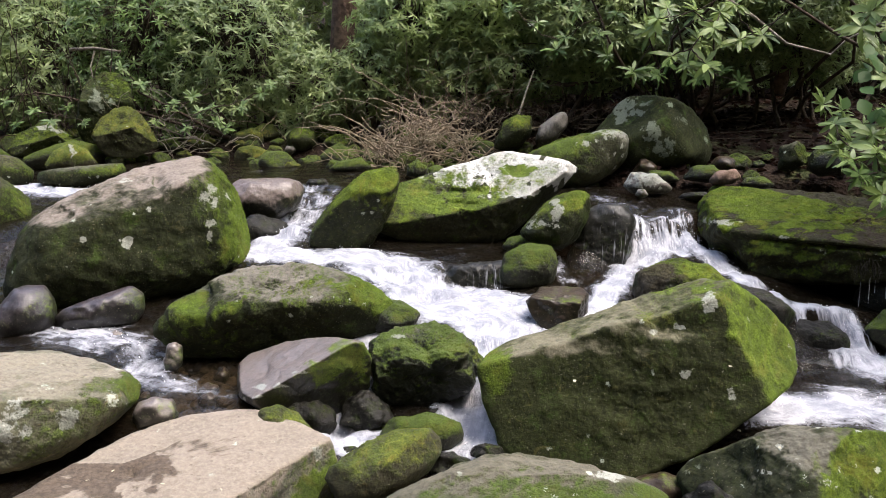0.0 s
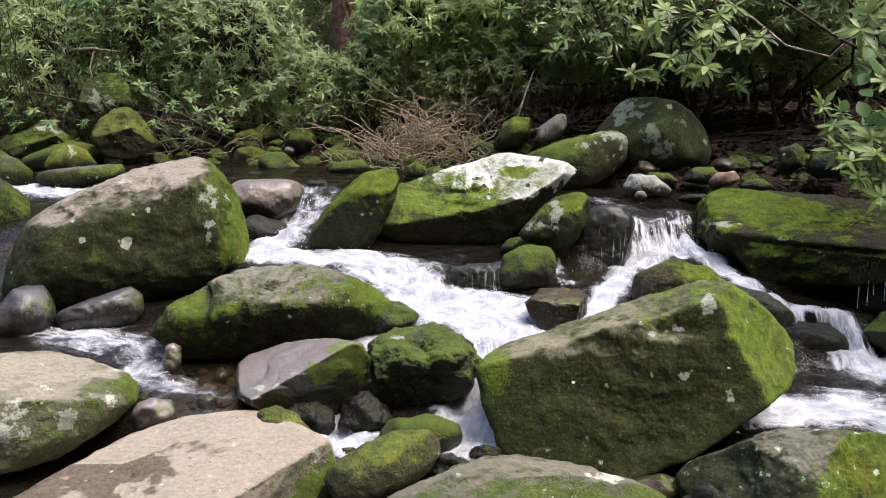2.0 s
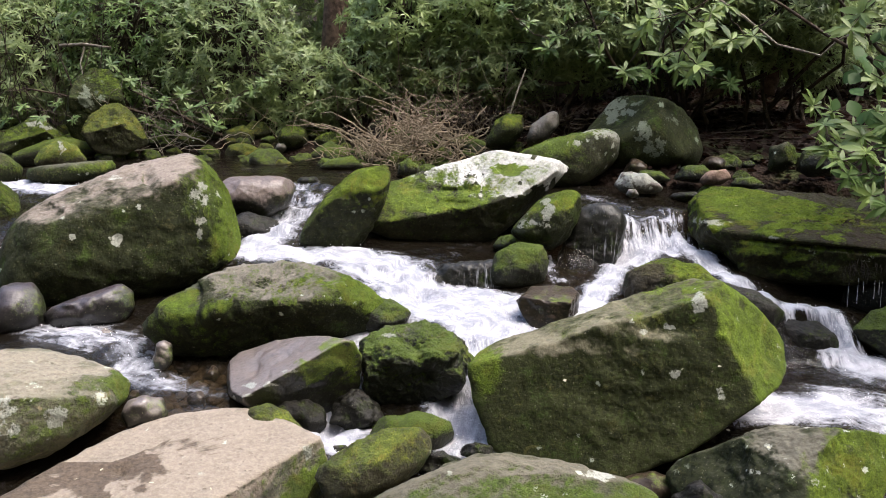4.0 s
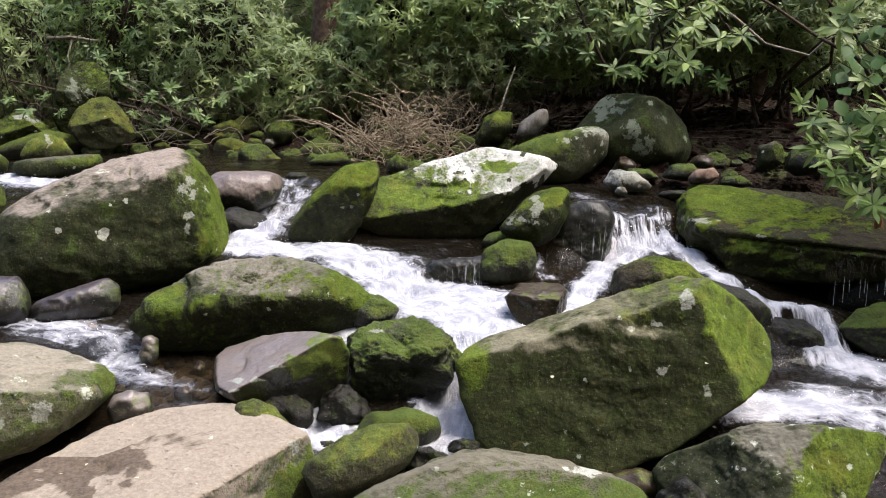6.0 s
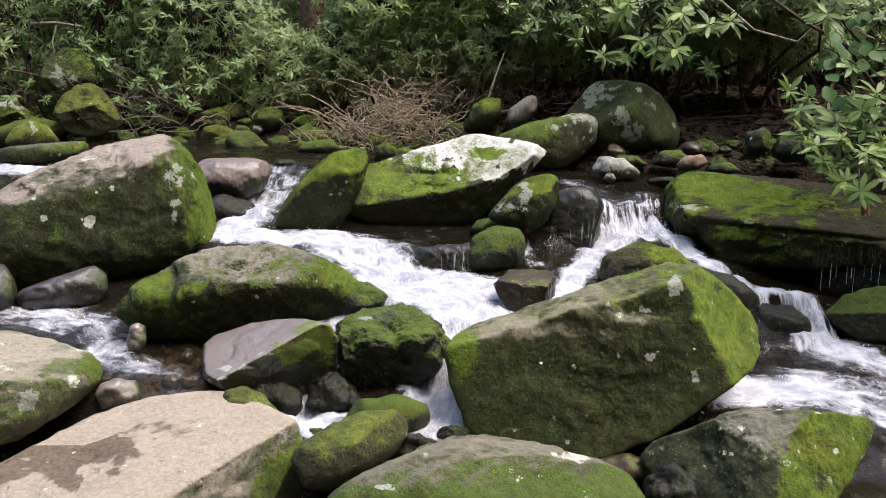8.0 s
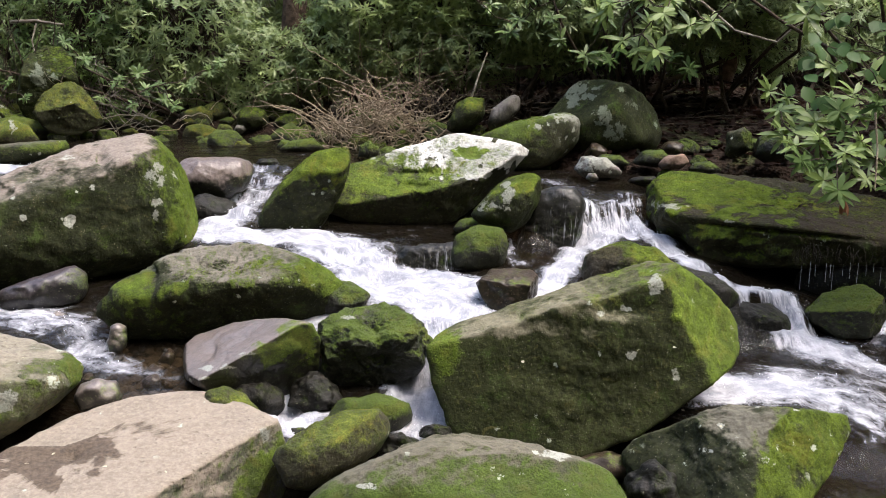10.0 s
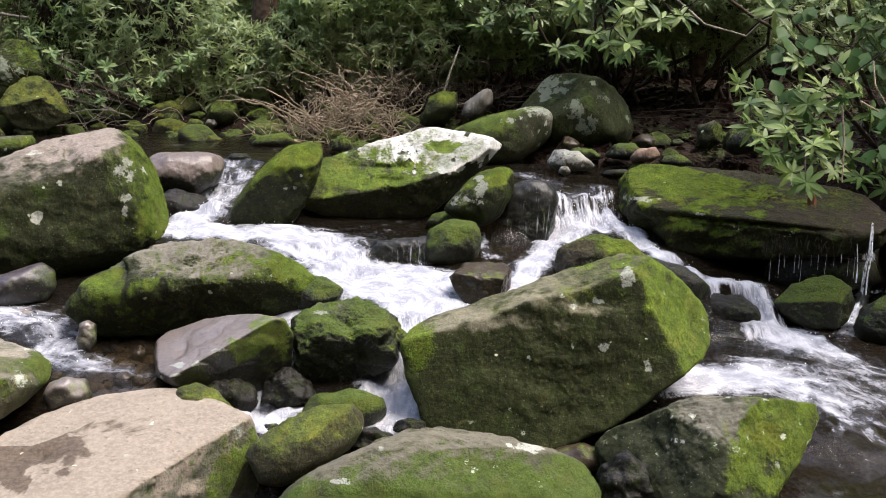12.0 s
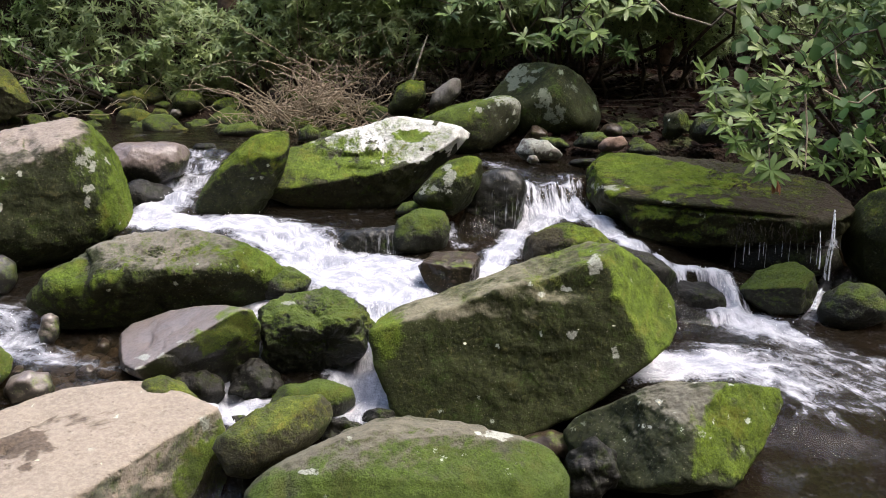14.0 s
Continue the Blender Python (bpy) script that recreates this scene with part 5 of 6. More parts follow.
def cobble(x, y, size, material, label, group):
    z = float(ground_level(np.array([x]), np.array([y]))[0])
    w = float(water_level(np.array([x]), np.array([y]))[0])
    n = rng.randint(6, 9)
    flats = [(round(360 * i / n + rng.uniform(-15, 15)), size * rng.uniform(0.75, 1.1) * (0.62 if abs(math.sin(6.28 * i / n)) > 0.6 else 1)) for i in range(n)]
    return rock("cobble", (x, y, max(z, w - 0.03) + size * 0.2), rng.uniform(0, 180), rng.uniform(-10, 10), flats, size * 0.8, size * 0.8, [], material, label, 4, 1.3, 2.4, group, tufts=False)


for i in range(150):
    x = rng.uniform(-5.4, 0.9)
    y = float(bank_line(np.array([x]))[0]) + rng.uniform(-0.75, 0.9)
    cobble(x, y, rng.uniform(0.06, 0.15) if i % 4 else rng.uniform(0.15, 0.25), rng.choice([M_MOSSY, M_MOSSY, M_MOSSY2, M_YELLOWMOSS2]), "mossy cobble at the far water's edge", "far bank cobbles")
# bank cobbles: shade under the shrubs is put into the darker moss
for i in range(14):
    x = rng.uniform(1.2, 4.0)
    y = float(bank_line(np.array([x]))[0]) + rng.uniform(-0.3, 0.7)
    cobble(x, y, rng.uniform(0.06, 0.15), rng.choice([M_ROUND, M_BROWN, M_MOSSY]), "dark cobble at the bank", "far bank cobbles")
for i in range(30):
    x, y = rng.uniform(-2.0, -0.9), rng.uniform(3.9, 5.2)
    cobble(x, y, rng.uniform(0.03, 0.07), rng.choice([M_BROWN, M_WETGREY]), "wet pebble in the shallow riffle", "riffle pebbles")

# brown gravel just under the shallow pool below the riffle
rng = random.Random(12)
for i in range(210):
    u, v, size = rng.uniform(-0.15, 1.1), rng.uniform(-0.1, 1.1), rng.uniform(0.025, 0.065)
    x = (1 - v) * (-1.37 + u * 0.47) + v * (-1.57 + u * 0.41)
    y = (1 - v) * (3.89 + u * 0.06) + v * (4.78 + u * 0.0)
    w = float(water_level(np.array([x]), np.array([y]))[0])
    flats = [(60 * k + rng.randint(-15, 15), size * rng.uniform(0.8, 1.1) * (0.6 if k % 3 else 1)) for k in range(6)]
    rock("pebble", (x, y, w - size * 0.85 - rng.uniform(0.005, 0.035)), rng.uniform(0, 180), 0, flats, size * 0.8, size * 0.8, [], M_GRAVEL, "brown pebble under shallow water", 4, 1.2, 2.4, "pool pebbles", breaks=8, tufts=False)


# ---- plants ----
def part(name, me, material, parent, label=""):
    me.materials.append(material)
    ob = new(name, me)
    ob.parent = parent
    return tagged(ob, label)


def leaf_shape(ratio, droop):
    """A leaf of length 1 along x, folded along its rib: points and faces."""
    stations = [(0.0, 0.03), (0.22, 0.62), (0.55, 1.0), (0.82, 0.62), (1.0, 0.02)]
    v, f = [], []
    for s, w in stations:
        z = -droop * s * s
        v += [(s, -w * ratio, z + 0.10 * w * ratio * 2), (s, 0, z), (s, w * ratio, z + 0.10 * w * ratio * 2)]
    for i in range(len(stations) - 1):
        a = 3 * i
        f += [(a, a + 3, a + 4, a + 1), (a + 1, a + 4, a + 5, a + 2)]
    return np.array(v), f


NARROW, SLIM, BROAD = leaf_shape(0.115, 0.30), leaf_shape(0.145, 0.28), leaf_shape(0.38, 0.14)


def leaf_mesh(name, rows, shape):
    """One mesh of many leaves; rows: 4 x 4 matrices."""
    v, f = shape
    h = np.concatenate([v, np.ones((len(v), 1))], 1)
    mats = np.array([[list(r) for r in m] for m in rows])
    allv = np.einsum("nij,kj->nki", mats, h)[:, :, :3].reshape(-1, 3)
    base = np.arange(len(rows))[:, None, None] * len(v)
    allf = (base + np.array(f)[None]).reshape(-1, 4)
    me = bpy.data.meshes.new(name)
    me.from_pydata(allv.tolist(), [], allf.tolist())
    me.shade_smooth()
    return me


def whorl(place, axis, count, length, r, flat=0.35):
    """Leaves round the end of a shoot."""
    turn = Vector(axis).to_track_quat("Z", "Y").to_matrix().to_4x4()
    rows, start = [], r.uniform(0, 6.28)
    for i in range(count):
        up = r.uniform(-0.7, 0.9) * (1 - flat) + 0.1
        m = Matrix.Translation(place) @ turn @ Matrix.Rotation(start + 6.283 * i / count + r.uniform(-0.25, 0.25), 4, "Z") @ Matrix.Rotation(-up, 4, "Y")
        rows.append(m @ Matrix.Rotation(r.uniform(-0.4, 0.4), 4, "X") @ Matrix.Scale(length * r.uniform(0.5, 1.15), 4))
    return rows


def tube(points, radii, sides=6):
    """Vertices and faces of a tapering stem along points."""
    v, f = [], []
    for i, p in enumerate(points):
        a, b = Vector(points[max(i - 1, 0)]), Vector(points[min(i + 1, len(points) - 1)])
        q = (b - a).to_track_quat("Z", "Y")
        for k in range(sides):
            w = 6.2832 * k / sides
            v.append(Vector(p) + q @ Vector((math.cos(w) * radii[i], math.sin(w) * radii[i], 0)))
        if i:
            for k in range(sides):
                f.append(((i - 1) * sides + k, (i - 1) * sides + (k + 1) % sides, i * sides + (k + 1) % sides, i * sides + k))
    return v, f


def bent(a, b, r, steps=6, sag=0.12):
    """Points of a crooked branch from a to b."""
    a, b = Vector(a), Vector(b)
    long = (b - a).length
    pts, off = [], Vector((0, 0, 0))
    for i in range(steps + 1):
        s = i / steps
        if 0 < i < steps:
            off += Vector((r.uniform(-1, 1), r.uniform(-1, 1), r.uniform(-1, 1))) * sag * long / steps * 1.5
        pts.append(a.lerp(b, s) + off * math.sin(3.1416 * min(1, s * 1.05)))
    return pts


def arched(a, b, r, rise, steps=8):
    """Points of a springy twig that bows from a to b."""
    a, b = Vector(a), Vector(b)
    c = a.lerp(b, r.uniform(0.35, 0.65)) + Vector((r.gauss(0, 1), r.gauss(0, 0.6), r.gauss(0.4, 0.7))) * rise
    return [a.lerp(c, k / steps).lerp(c.lerp(b, k / steps), k / steps) + Vector((r.gauss(0, 1), r.gauss(0, 1), r.gauss(0, 1))) * rise * 0.05 for k in range(steps + 1)]


def stems_mesh(name, stems, sides=5):
    v, f = [], []
    for pts, r0, r1 in stems:
        n = len(pts) - 1
        tv, tf = tube(pts, [r0 + (r1 - r0) * i / n for i in range(n + 1)], sides)
        f += [tuple(len(v) + i for i in q) for q in tf]
        v += tv
    me = bpy.data.meshes.new(name)
    me.from_pydata([tuple(p) for p in v], [], f)
    me.shade_smooth()
    return me


def level_at(x, y):
    return float(ground_level(np.array([x]), np.array([y]))[0])


def shrub(x, y, middle, size, shoots, material, seed, length=0.125, label="dense dark-green rhododendron with whorled leathery leaves", reach=(0, 0), stem_count=7):
    """A rhododendron: crooked stems from the ground and whorls of leaves over an uneven crown."""
    r = random.Random(seed)
    base = new("rhododendron")
    base.location = (x, y, level_at(x, y))
    centre, foot = Vector((*reach, middle - base.location.z)), Vector((0, 0, -0.05))
    tagged(base, label, "shrub", "rhododendrons")
    stems, limbs = [], []
    leaves = [[] for i in range(stem_count)]
    for i in range(stem_count):
        tip = centre + Vector((r.uniform(-0.6, 0.6) * size[0], r.uniform(-0.6, 0.6) * size[1], r.uniform(-0.3, 0.6) * size[2]))
        pts = bent(foot + Vector((r.uniform(-0.55, 0.55), r.uniform(-0.4, 0.4), 0)), tip, r, 7, 0.38)
        limbs.append(pts)
        stems.append((pts, 0.027, 0.010))
    for i in range(int(shoots * 1.75)):
        while True:
            d = Vector((r.gauss(0, 1), r.gauss(0, 1), r.gauss(0, 1))).normalized()
            if d.y < 0.45:
                break
        swell = 1 + 0.38 * noise.noise(d * 2.1 + Vector((seed * 3.7, 0, 0)))
        depth = 1 - 0.42 * r.random() ** 1.6
        p = centre + Vector((d.x * size[0], d.y * size[1], d.z * size[2])) * swell * depth
        axis = (d * 0.8 + Vector((0, -0.25, 0.75)) + Vector((r.gauss(0, 0.5), r.gauss(0, 0.5), r.gauss(0, 0.4)))).normalized()
        near = min(range(stem_count), key=lambda k: (limbs[k][-1] - p).length)
        leaves[near] += whorl(p, axis, r.randint(6, 11), length * r.uniform(0.7, 1.25), r)
        if i % 5 == 0:
            stems.append((bent(r.choice(limbs)[-2], p, r, 4), 0.009, 0.004))
    for s, grown in zip(stems, leaves):
        stem = part("stem", stems_mesh("stem", [s]), M_STEM, base)
        if grown:
            tagged(part("leaf_clump", leaf_mesh("leaf_clump", grown, NARROW), material, stem), kind="stuff")
    tagged(part("twig_tangle", stems_mesh("twig_tangle", stems[stem_count:]), M_STEM, base), kind="stuff")
    return base


# front row on the far bank, low over the water at first, higher past the thicket
for i, (x, y, z, a, b, c, n) in enumerate([
    (-6.3, 10.6, 1.9, 1.2, 0.9, 1.2, 420), (-5.0, 11.0, 1.9, 1.1, 0.9, 1.15, 420), (-3.7, 10.9, 2.0, 1.1, 0.9, 1.25, 480), (-2.6, 10.6, 1.9, 0.95, 0.8, 1.1, 420),
    (-1.6, 10.5, 1.45, 0.7, 0.6, 0.55, 260), (-0.35, 10.5, 2.1, 0.75, 0.8, 0.95, 400), (0.7, 10.4, 2.4, 1.0, 0.9, 0.9, 520), (1.7, 10.0, 2.4, 0.95, 0.8, 0.8, 500), (2.8, 9.8, 2.4, 0.9, 0.7, 0.66, 440), (3.8, 9.7, 2.5, 0.9, 0.7, 0.66, 440),
]):
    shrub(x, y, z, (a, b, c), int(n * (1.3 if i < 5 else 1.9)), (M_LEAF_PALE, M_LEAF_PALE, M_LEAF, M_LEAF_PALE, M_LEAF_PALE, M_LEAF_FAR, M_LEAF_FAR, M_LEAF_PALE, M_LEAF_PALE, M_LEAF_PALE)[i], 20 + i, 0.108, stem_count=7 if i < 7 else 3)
# second row, up the slope
for i, (x, y, z, a, b, c, n) in enumerate([
    (-7.4, 13.0, 2.6, 1.6, 1.1, 1.7, 420), (-5.2, 13.3, 2.7, 1.6, 1.1, 1.7, 420), (-3.0, 13.2, 2.8, 1.6, 1.1, 1.7, 420), (-0.9, 13.4, 2.9, 1.5, 1.1, 1.6, 400),
    (1.2, 13.0, 3.0, 1.5, 1.1, 1.4, 400), (3.1, 12.4, 3.0, 1.4, 1.1, 1.2, 380), (4.9, 12.6, 3.0, 1.4, 1.1, 1.2, 380), (6.8, 12.2, 2.9, 1.5, 1.2, 1.4, 400), (9.0, 11.6, 2.8, 1.6, 1.2, 1.6, 380),
]):
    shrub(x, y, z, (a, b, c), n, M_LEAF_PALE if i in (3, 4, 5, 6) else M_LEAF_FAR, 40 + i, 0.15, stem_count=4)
# leafy boughs above the view, added to shade the boulder they reach over
shrub(2.9, 9.9, 3.2, (1.0, 0.6, 0.35), 150, M_LEAF, 95, 0.14, reach=(0, -1.5), stem_count=3)
shrub(4.2, 9.8, 3.2, (0.8, 0.6, 0.35), 110, M_LEAF, 96, 0.14, reach=(0, -1.3), stem_count=3)
# shrubs on the side bank
for i, (x, y, z, a, b, c, n) in enumerate([(5.3, 7.4, 1.9, 0.9, 0.8, 1.0, 330), (6.4, 8.2, 2.3, 1.1, 0.9, 1.3, 360), (5.2, 6.4, 2.3, 0.7, 0.7, 0.8, 240)]):
    shrub(x, y, z, (a, b, c), n, M_LEAF, 100 + i, 0.13)
# an unseen bough roof added to shade the side bank, and shrubs on the slope behind
shrub(5.9, 6.9, 3.3, (1.1, 0.9, 0.5), 260, M_LEAF, 110, 0.14, reach=(-1.0, -0.7), stem_count=2)
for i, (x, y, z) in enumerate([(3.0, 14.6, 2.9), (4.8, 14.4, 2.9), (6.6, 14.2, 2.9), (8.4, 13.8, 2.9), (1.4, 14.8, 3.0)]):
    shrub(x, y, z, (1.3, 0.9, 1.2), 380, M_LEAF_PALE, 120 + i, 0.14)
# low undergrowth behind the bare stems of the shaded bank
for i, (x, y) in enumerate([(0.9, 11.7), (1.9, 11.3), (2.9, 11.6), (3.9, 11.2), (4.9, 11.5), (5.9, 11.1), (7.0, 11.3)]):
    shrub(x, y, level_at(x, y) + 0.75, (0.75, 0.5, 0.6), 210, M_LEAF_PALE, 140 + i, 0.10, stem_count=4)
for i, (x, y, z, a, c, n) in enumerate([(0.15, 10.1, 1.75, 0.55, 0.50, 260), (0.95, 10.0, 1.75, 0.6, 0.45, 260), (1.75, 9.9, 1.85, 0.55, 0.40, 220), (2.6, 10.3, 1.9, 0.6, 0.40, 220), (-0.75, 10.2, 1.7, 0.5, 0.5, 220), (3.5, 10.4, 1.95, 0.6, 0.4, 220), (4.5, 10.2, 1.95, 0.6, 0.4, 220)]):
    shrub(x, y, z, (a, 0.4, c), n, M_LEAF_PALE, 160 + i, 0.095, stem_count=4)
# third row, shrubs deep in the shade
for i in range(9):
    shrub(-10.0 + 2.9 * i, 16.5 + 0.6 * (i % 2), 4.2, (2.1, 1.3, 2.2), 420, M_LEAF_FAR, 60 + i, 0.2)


def limb(points, r0, r1):
    return ([Vector(p) for p in points], r0, r1)


def overhang(x, y, tips, forks, material, length, seed, label, dim=0.0):
    """A shrub whose limbs reach out over the water and end in single whorls of leaves; dim: share of whorls coloured as
    if in shade.
    """
    r = random.Random(seed)
    base = new("rhododendron")
    base.location = (x, y, level_at(x, y))
    o = base.location
    tagged(base, label, "shrub", "rhododendrons")
    forks = [Vector(f) - o for f in forks]
    knots = []
    for f in forks:
        pts = bent((r.uniform(-0.1, 0.1), r.uniform(-0.1, 0.1), -0.05), f, r, 7, 0.1)
        knots += pts[3:]
        part("branch", stems_mesh("branch", [(pts, 0.026, 0.009)]), M_STEM, base)
    for t in tips:
        p = Vector(t) - o
        pts = bent(min(knots, key=lambda q: (q - p).length), p, r, 6, 0.3)
        knots.append(pts[4])
        twig = part("twig", stems_mesh("twig", [(pts, 0.006, 0.0035)]), M_STEM, base)
        leaves = whorl(p, Vector((r.gauss(0, 0.35), -0.55 + r.gauss(0, 0.3), 0.7)), r.randint(10, 14), length * r.uniform(0.85, 1.1), r)
        leaves += whorl(p - Vector((0, 0, 0.03)), Vector((r.gauss(0, 0.4), -0.4, 0.5)), r.randint(6, 9), length * 0.8, r)
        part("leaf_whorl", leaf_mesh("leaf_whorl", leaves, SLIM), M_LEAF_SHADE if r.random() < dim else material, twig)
    return base


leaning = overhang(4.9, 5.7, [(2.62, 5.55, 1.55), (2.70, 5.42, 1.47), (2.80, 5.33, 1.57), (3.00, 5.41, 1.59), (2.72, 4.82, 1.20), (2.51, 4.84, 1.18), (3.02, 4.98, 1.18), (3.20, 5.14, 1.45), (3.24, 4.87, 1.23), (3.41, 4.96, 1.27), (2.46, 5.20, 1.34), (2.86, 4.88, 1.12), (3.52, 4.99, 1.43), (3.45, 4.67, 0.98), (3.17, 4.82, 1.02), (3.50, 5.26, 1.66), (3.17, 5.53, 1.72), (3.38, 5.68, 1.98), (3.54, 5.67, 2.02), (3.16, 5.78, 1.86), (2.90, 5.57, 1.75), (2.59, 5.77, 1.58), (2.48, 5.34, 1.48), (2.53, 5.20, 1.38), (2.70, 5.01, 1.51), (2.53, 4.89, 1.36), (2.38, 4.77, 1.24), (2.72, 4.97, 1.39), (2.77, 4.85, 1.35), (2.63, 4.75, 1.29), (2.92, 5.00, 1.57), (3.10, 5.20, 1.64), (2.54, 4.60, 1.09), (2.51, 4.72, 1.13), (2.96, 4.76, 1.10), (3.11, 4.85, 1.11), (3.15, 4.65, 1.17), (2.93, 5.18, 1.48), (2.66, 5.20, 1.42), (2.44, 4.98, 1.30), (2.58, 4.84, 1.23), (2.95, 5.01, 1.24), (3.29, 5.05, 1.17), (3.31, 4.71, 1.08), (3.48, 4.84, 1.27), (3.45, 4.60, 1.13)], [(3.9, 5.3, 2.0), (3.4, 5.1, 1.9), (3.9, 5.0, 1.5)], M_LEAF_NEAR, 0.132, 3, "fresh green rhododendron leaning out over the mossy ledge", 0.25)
# a tuft of dead leaves under its lowest whorl
r = random.Random(15)
tuft = Vector((2.60, 4.64, 1.03)) - leaning.location
part("dead_leaf_tuft", leaf_mesh("dead_leaf_tuft", [Matrix.Translation(tuft) @ Euler((r.uniform(-0.4, 0.4), 1.25 + r.uniform(-0.25, 0.25), r.uniform(0, 6.28))).to_matrix().to_4x4() @ Matrix.Scale(r.uniform(0.07, 0.11), 4) for k in range(6)], SLIM), M_DEAD, leaning, "withered reddish-brown leaves")
overhang(4.8, 7.2, [(1.62, 6.53, 2.17), (1.58, 6.61, 2.09), (1.97, 6.31, 2.10), (2.09, 6.54, 2.22), (1.88, 6.44, 2.22), (1.81, 6.35, 1.85), (1.73, 6.47, 1.90), (1.92, 6.25, 1.84), (1.50, 6.74, 1.78), (2.41, 6.50, 2.05), (1.94, 6.49, 2.00), (2.27, 6.60, 2.02), (1.74, 6.75, 2.26), (2.23, 6.66, 2.28), (2.86, 5.81, 2.19), (2.80, 5.79, 2.09)], [(2.9, 6.6, 2.5), (2.2, 6.4, 2.45), (3.3, 5.9, 2.6)], M_LEAF_NEAR, 0.155, 5, "rhododendron with long pale-lit leaves hanging over the pool")
overhang(2.6, 9.8, [(1.26, 8.87, 2.09), (1.18, 8.94, 1.96), (0.72, 9.14, 2.39), (1.36, 8.83, 2.34), (1.60, 8.88, 2.12), (1.72, 8.61, 2.31), (0.99, 9.11, 2.24), (1.69, 8.83, 1.90)], [(1.5, 8.9, 2.5), (2.0, 8.8, 2.6)], M_LEAF, 0.14, 7, "rhododendron reaching out from the far bank")

overhang(-2.4, 10.2, [(-2.95, 9.33, 1.41), (-2.76, 9.34, 1.46), (-2.43, 9.08, 1.21), (-2.30, 8.96, 1.15), (-2.66, 9.20, 1.30), (-3.01, 9.32, 1.35), (-2.00, 9.35, 1.50), (-1.90, 9.37, 1.59), (-3.13, 9.18, 1.21), (-2.73, 8.96, 1.16), (-2.51, 9.21, 1.36), (-3.36, 9.47, 1.59), (-2.18, 9.21, 1.36), (-4.13, 9.32, 1.35), (-4.27, 9.18, 1.21), (-4.50, 9.31, 1.32), (-4.64, 9.17, 1.18), (-3.86, 9.08, 1.21), (-4.86, 9.43, 1.41), (-3.58, 9.52, 1.77)], [(-2.6, 9.5, 1.5), (-3.4, 9.5, 1.5), (-4.6, 9.6, 1.5)], M_LEAF, 0.10, 8, "low rhododendron shoots hanging over the far cobbles")

overhang(3.0, 9.9, [(2.02, 8.02, 1.72), (2.38, 8.0, 1.70), (2.14, 8.1, 1.83), (1.92, 8.1, 1.75),  (2.7, 8.3, 1.75), (2.85, 8.2, 1.65)], [(2.3, 8.5, 2.2), (2.7, 8.6, 2.1)], M_LEAF_SHADE, 0.13, 12, "rhododendron spray hanging over the shaded boulder, leaves coloured as shaded")

# broad-leaved climber among the rhododendron at the side
r = random.Random(9)
climber = new("climber")
climber.location = (4.7, 5.9, level_at(4.7, 5.9))
tagged(climber, "broad-leaved green climber twining through the rhododendron", "climber")
CLIMBER_ENDS = [(2.70, 5.53, 1.87), (2.79, 5.42, 1.89), (2.76, 5.19, 1.80), (3.01, 5.50, 1.94), (2.61, 5.29, 1.73), (2.65, 5.16, 1.67), (2.95, 5.26, 1.79), (3.38, 5.44, 1.87), (3.37, 5.20, 1.75), (3.31, 4.95, 1.57), (3.11, 4.83, 1.42), (3.10, 4.71, 1.36), (3.29, 4.82, 1.46), (3.10, 4.89, 1.24), (3.05, 4.92, 1.34), (3.25, 4.70, 1.39), (3.29, 5.55, 1.87), (3.27, 5.70, 2.00), (3.57, 5.45, 1.99), (3.07, 5.73, 2.03), (2.92, 5.74, 2.01), (3.25, 5.31, 1.73), (3.55, 5.04, 1.64), (3.68, 5.40, 1.88)]
for t in CLIMBER_ENDS:
    p = Vector(t) - climber.location
    vine = part("vine", stems_mesh("vine", [(bent(p + Vector((0.5, 0.25, -0.25)), p, r, 5, 0.2), 0.004, 0.003)]), M_STEM, climber)
    for k in range(3):
        q = p + Vector((r.uniform(-0.12, 0.12), r.uniform(-0.1, 0.1), r.uniform(-0.1, 0.1)))
        way = Vector((r.gauss(-0.3, 0.6), -0.8, r.gauss(-0.1, 0.3)))
        m = Matrix.Translation(q) @ way.to_track_quat("X", "Z").to_matrix().to_4x4() @ Matrix.Rotation(r.uniform(-0.5, 0.5), 4, "X") @ Matrix.Rotation(0.5, 4, "Y") @ Matrix.Scale(r.uniform(0.085, 0.14), 4)
        part("leaf", leaf_mesh("leaf", [m], BROAD), M_BROAD, vine)
# thin woody vines hanging in it
for k, pts in enumerate([[(2.80, 4.79, 1.52), (2.81, 4.73, 1.31), (2.77, 4.63, 1.09)], [(2.96, 4.88, 1.54), (3.05, 4.80, 1.48), (3.15, 4.79, 1.47), (3.27, 4.84, 1.54), (3.52, 4.92, 1.58)],
                         [(3.09, 4.71, 1.35), (3.18, 4.67, 1.24), (3.30, 4.62, 1.13)], [(3.16, 5.13, 1.77), (3.14, 5.04, 1.63), (3.17, 4.95, 1.52)]]):
    v = new("hanging_vine", stems_mesh("hanging_vine", [limb(pts, 0.007, 0.004)]))
    v.data.materials.append(M_TWIG)
    tagged(v, "thin pale woody vine hanging among the leaves", "vine", "hanging vines")

# dry brush heap at the far water's edge
r = random.Random(11)
brush = new("brush_heap")
brush.location = (-0.20, 9.1, level_at(-0.20, 9.1))
tagged(brush, "tangled heap of dry tan twigs at the water's edge", "brush heap")
twigs = []
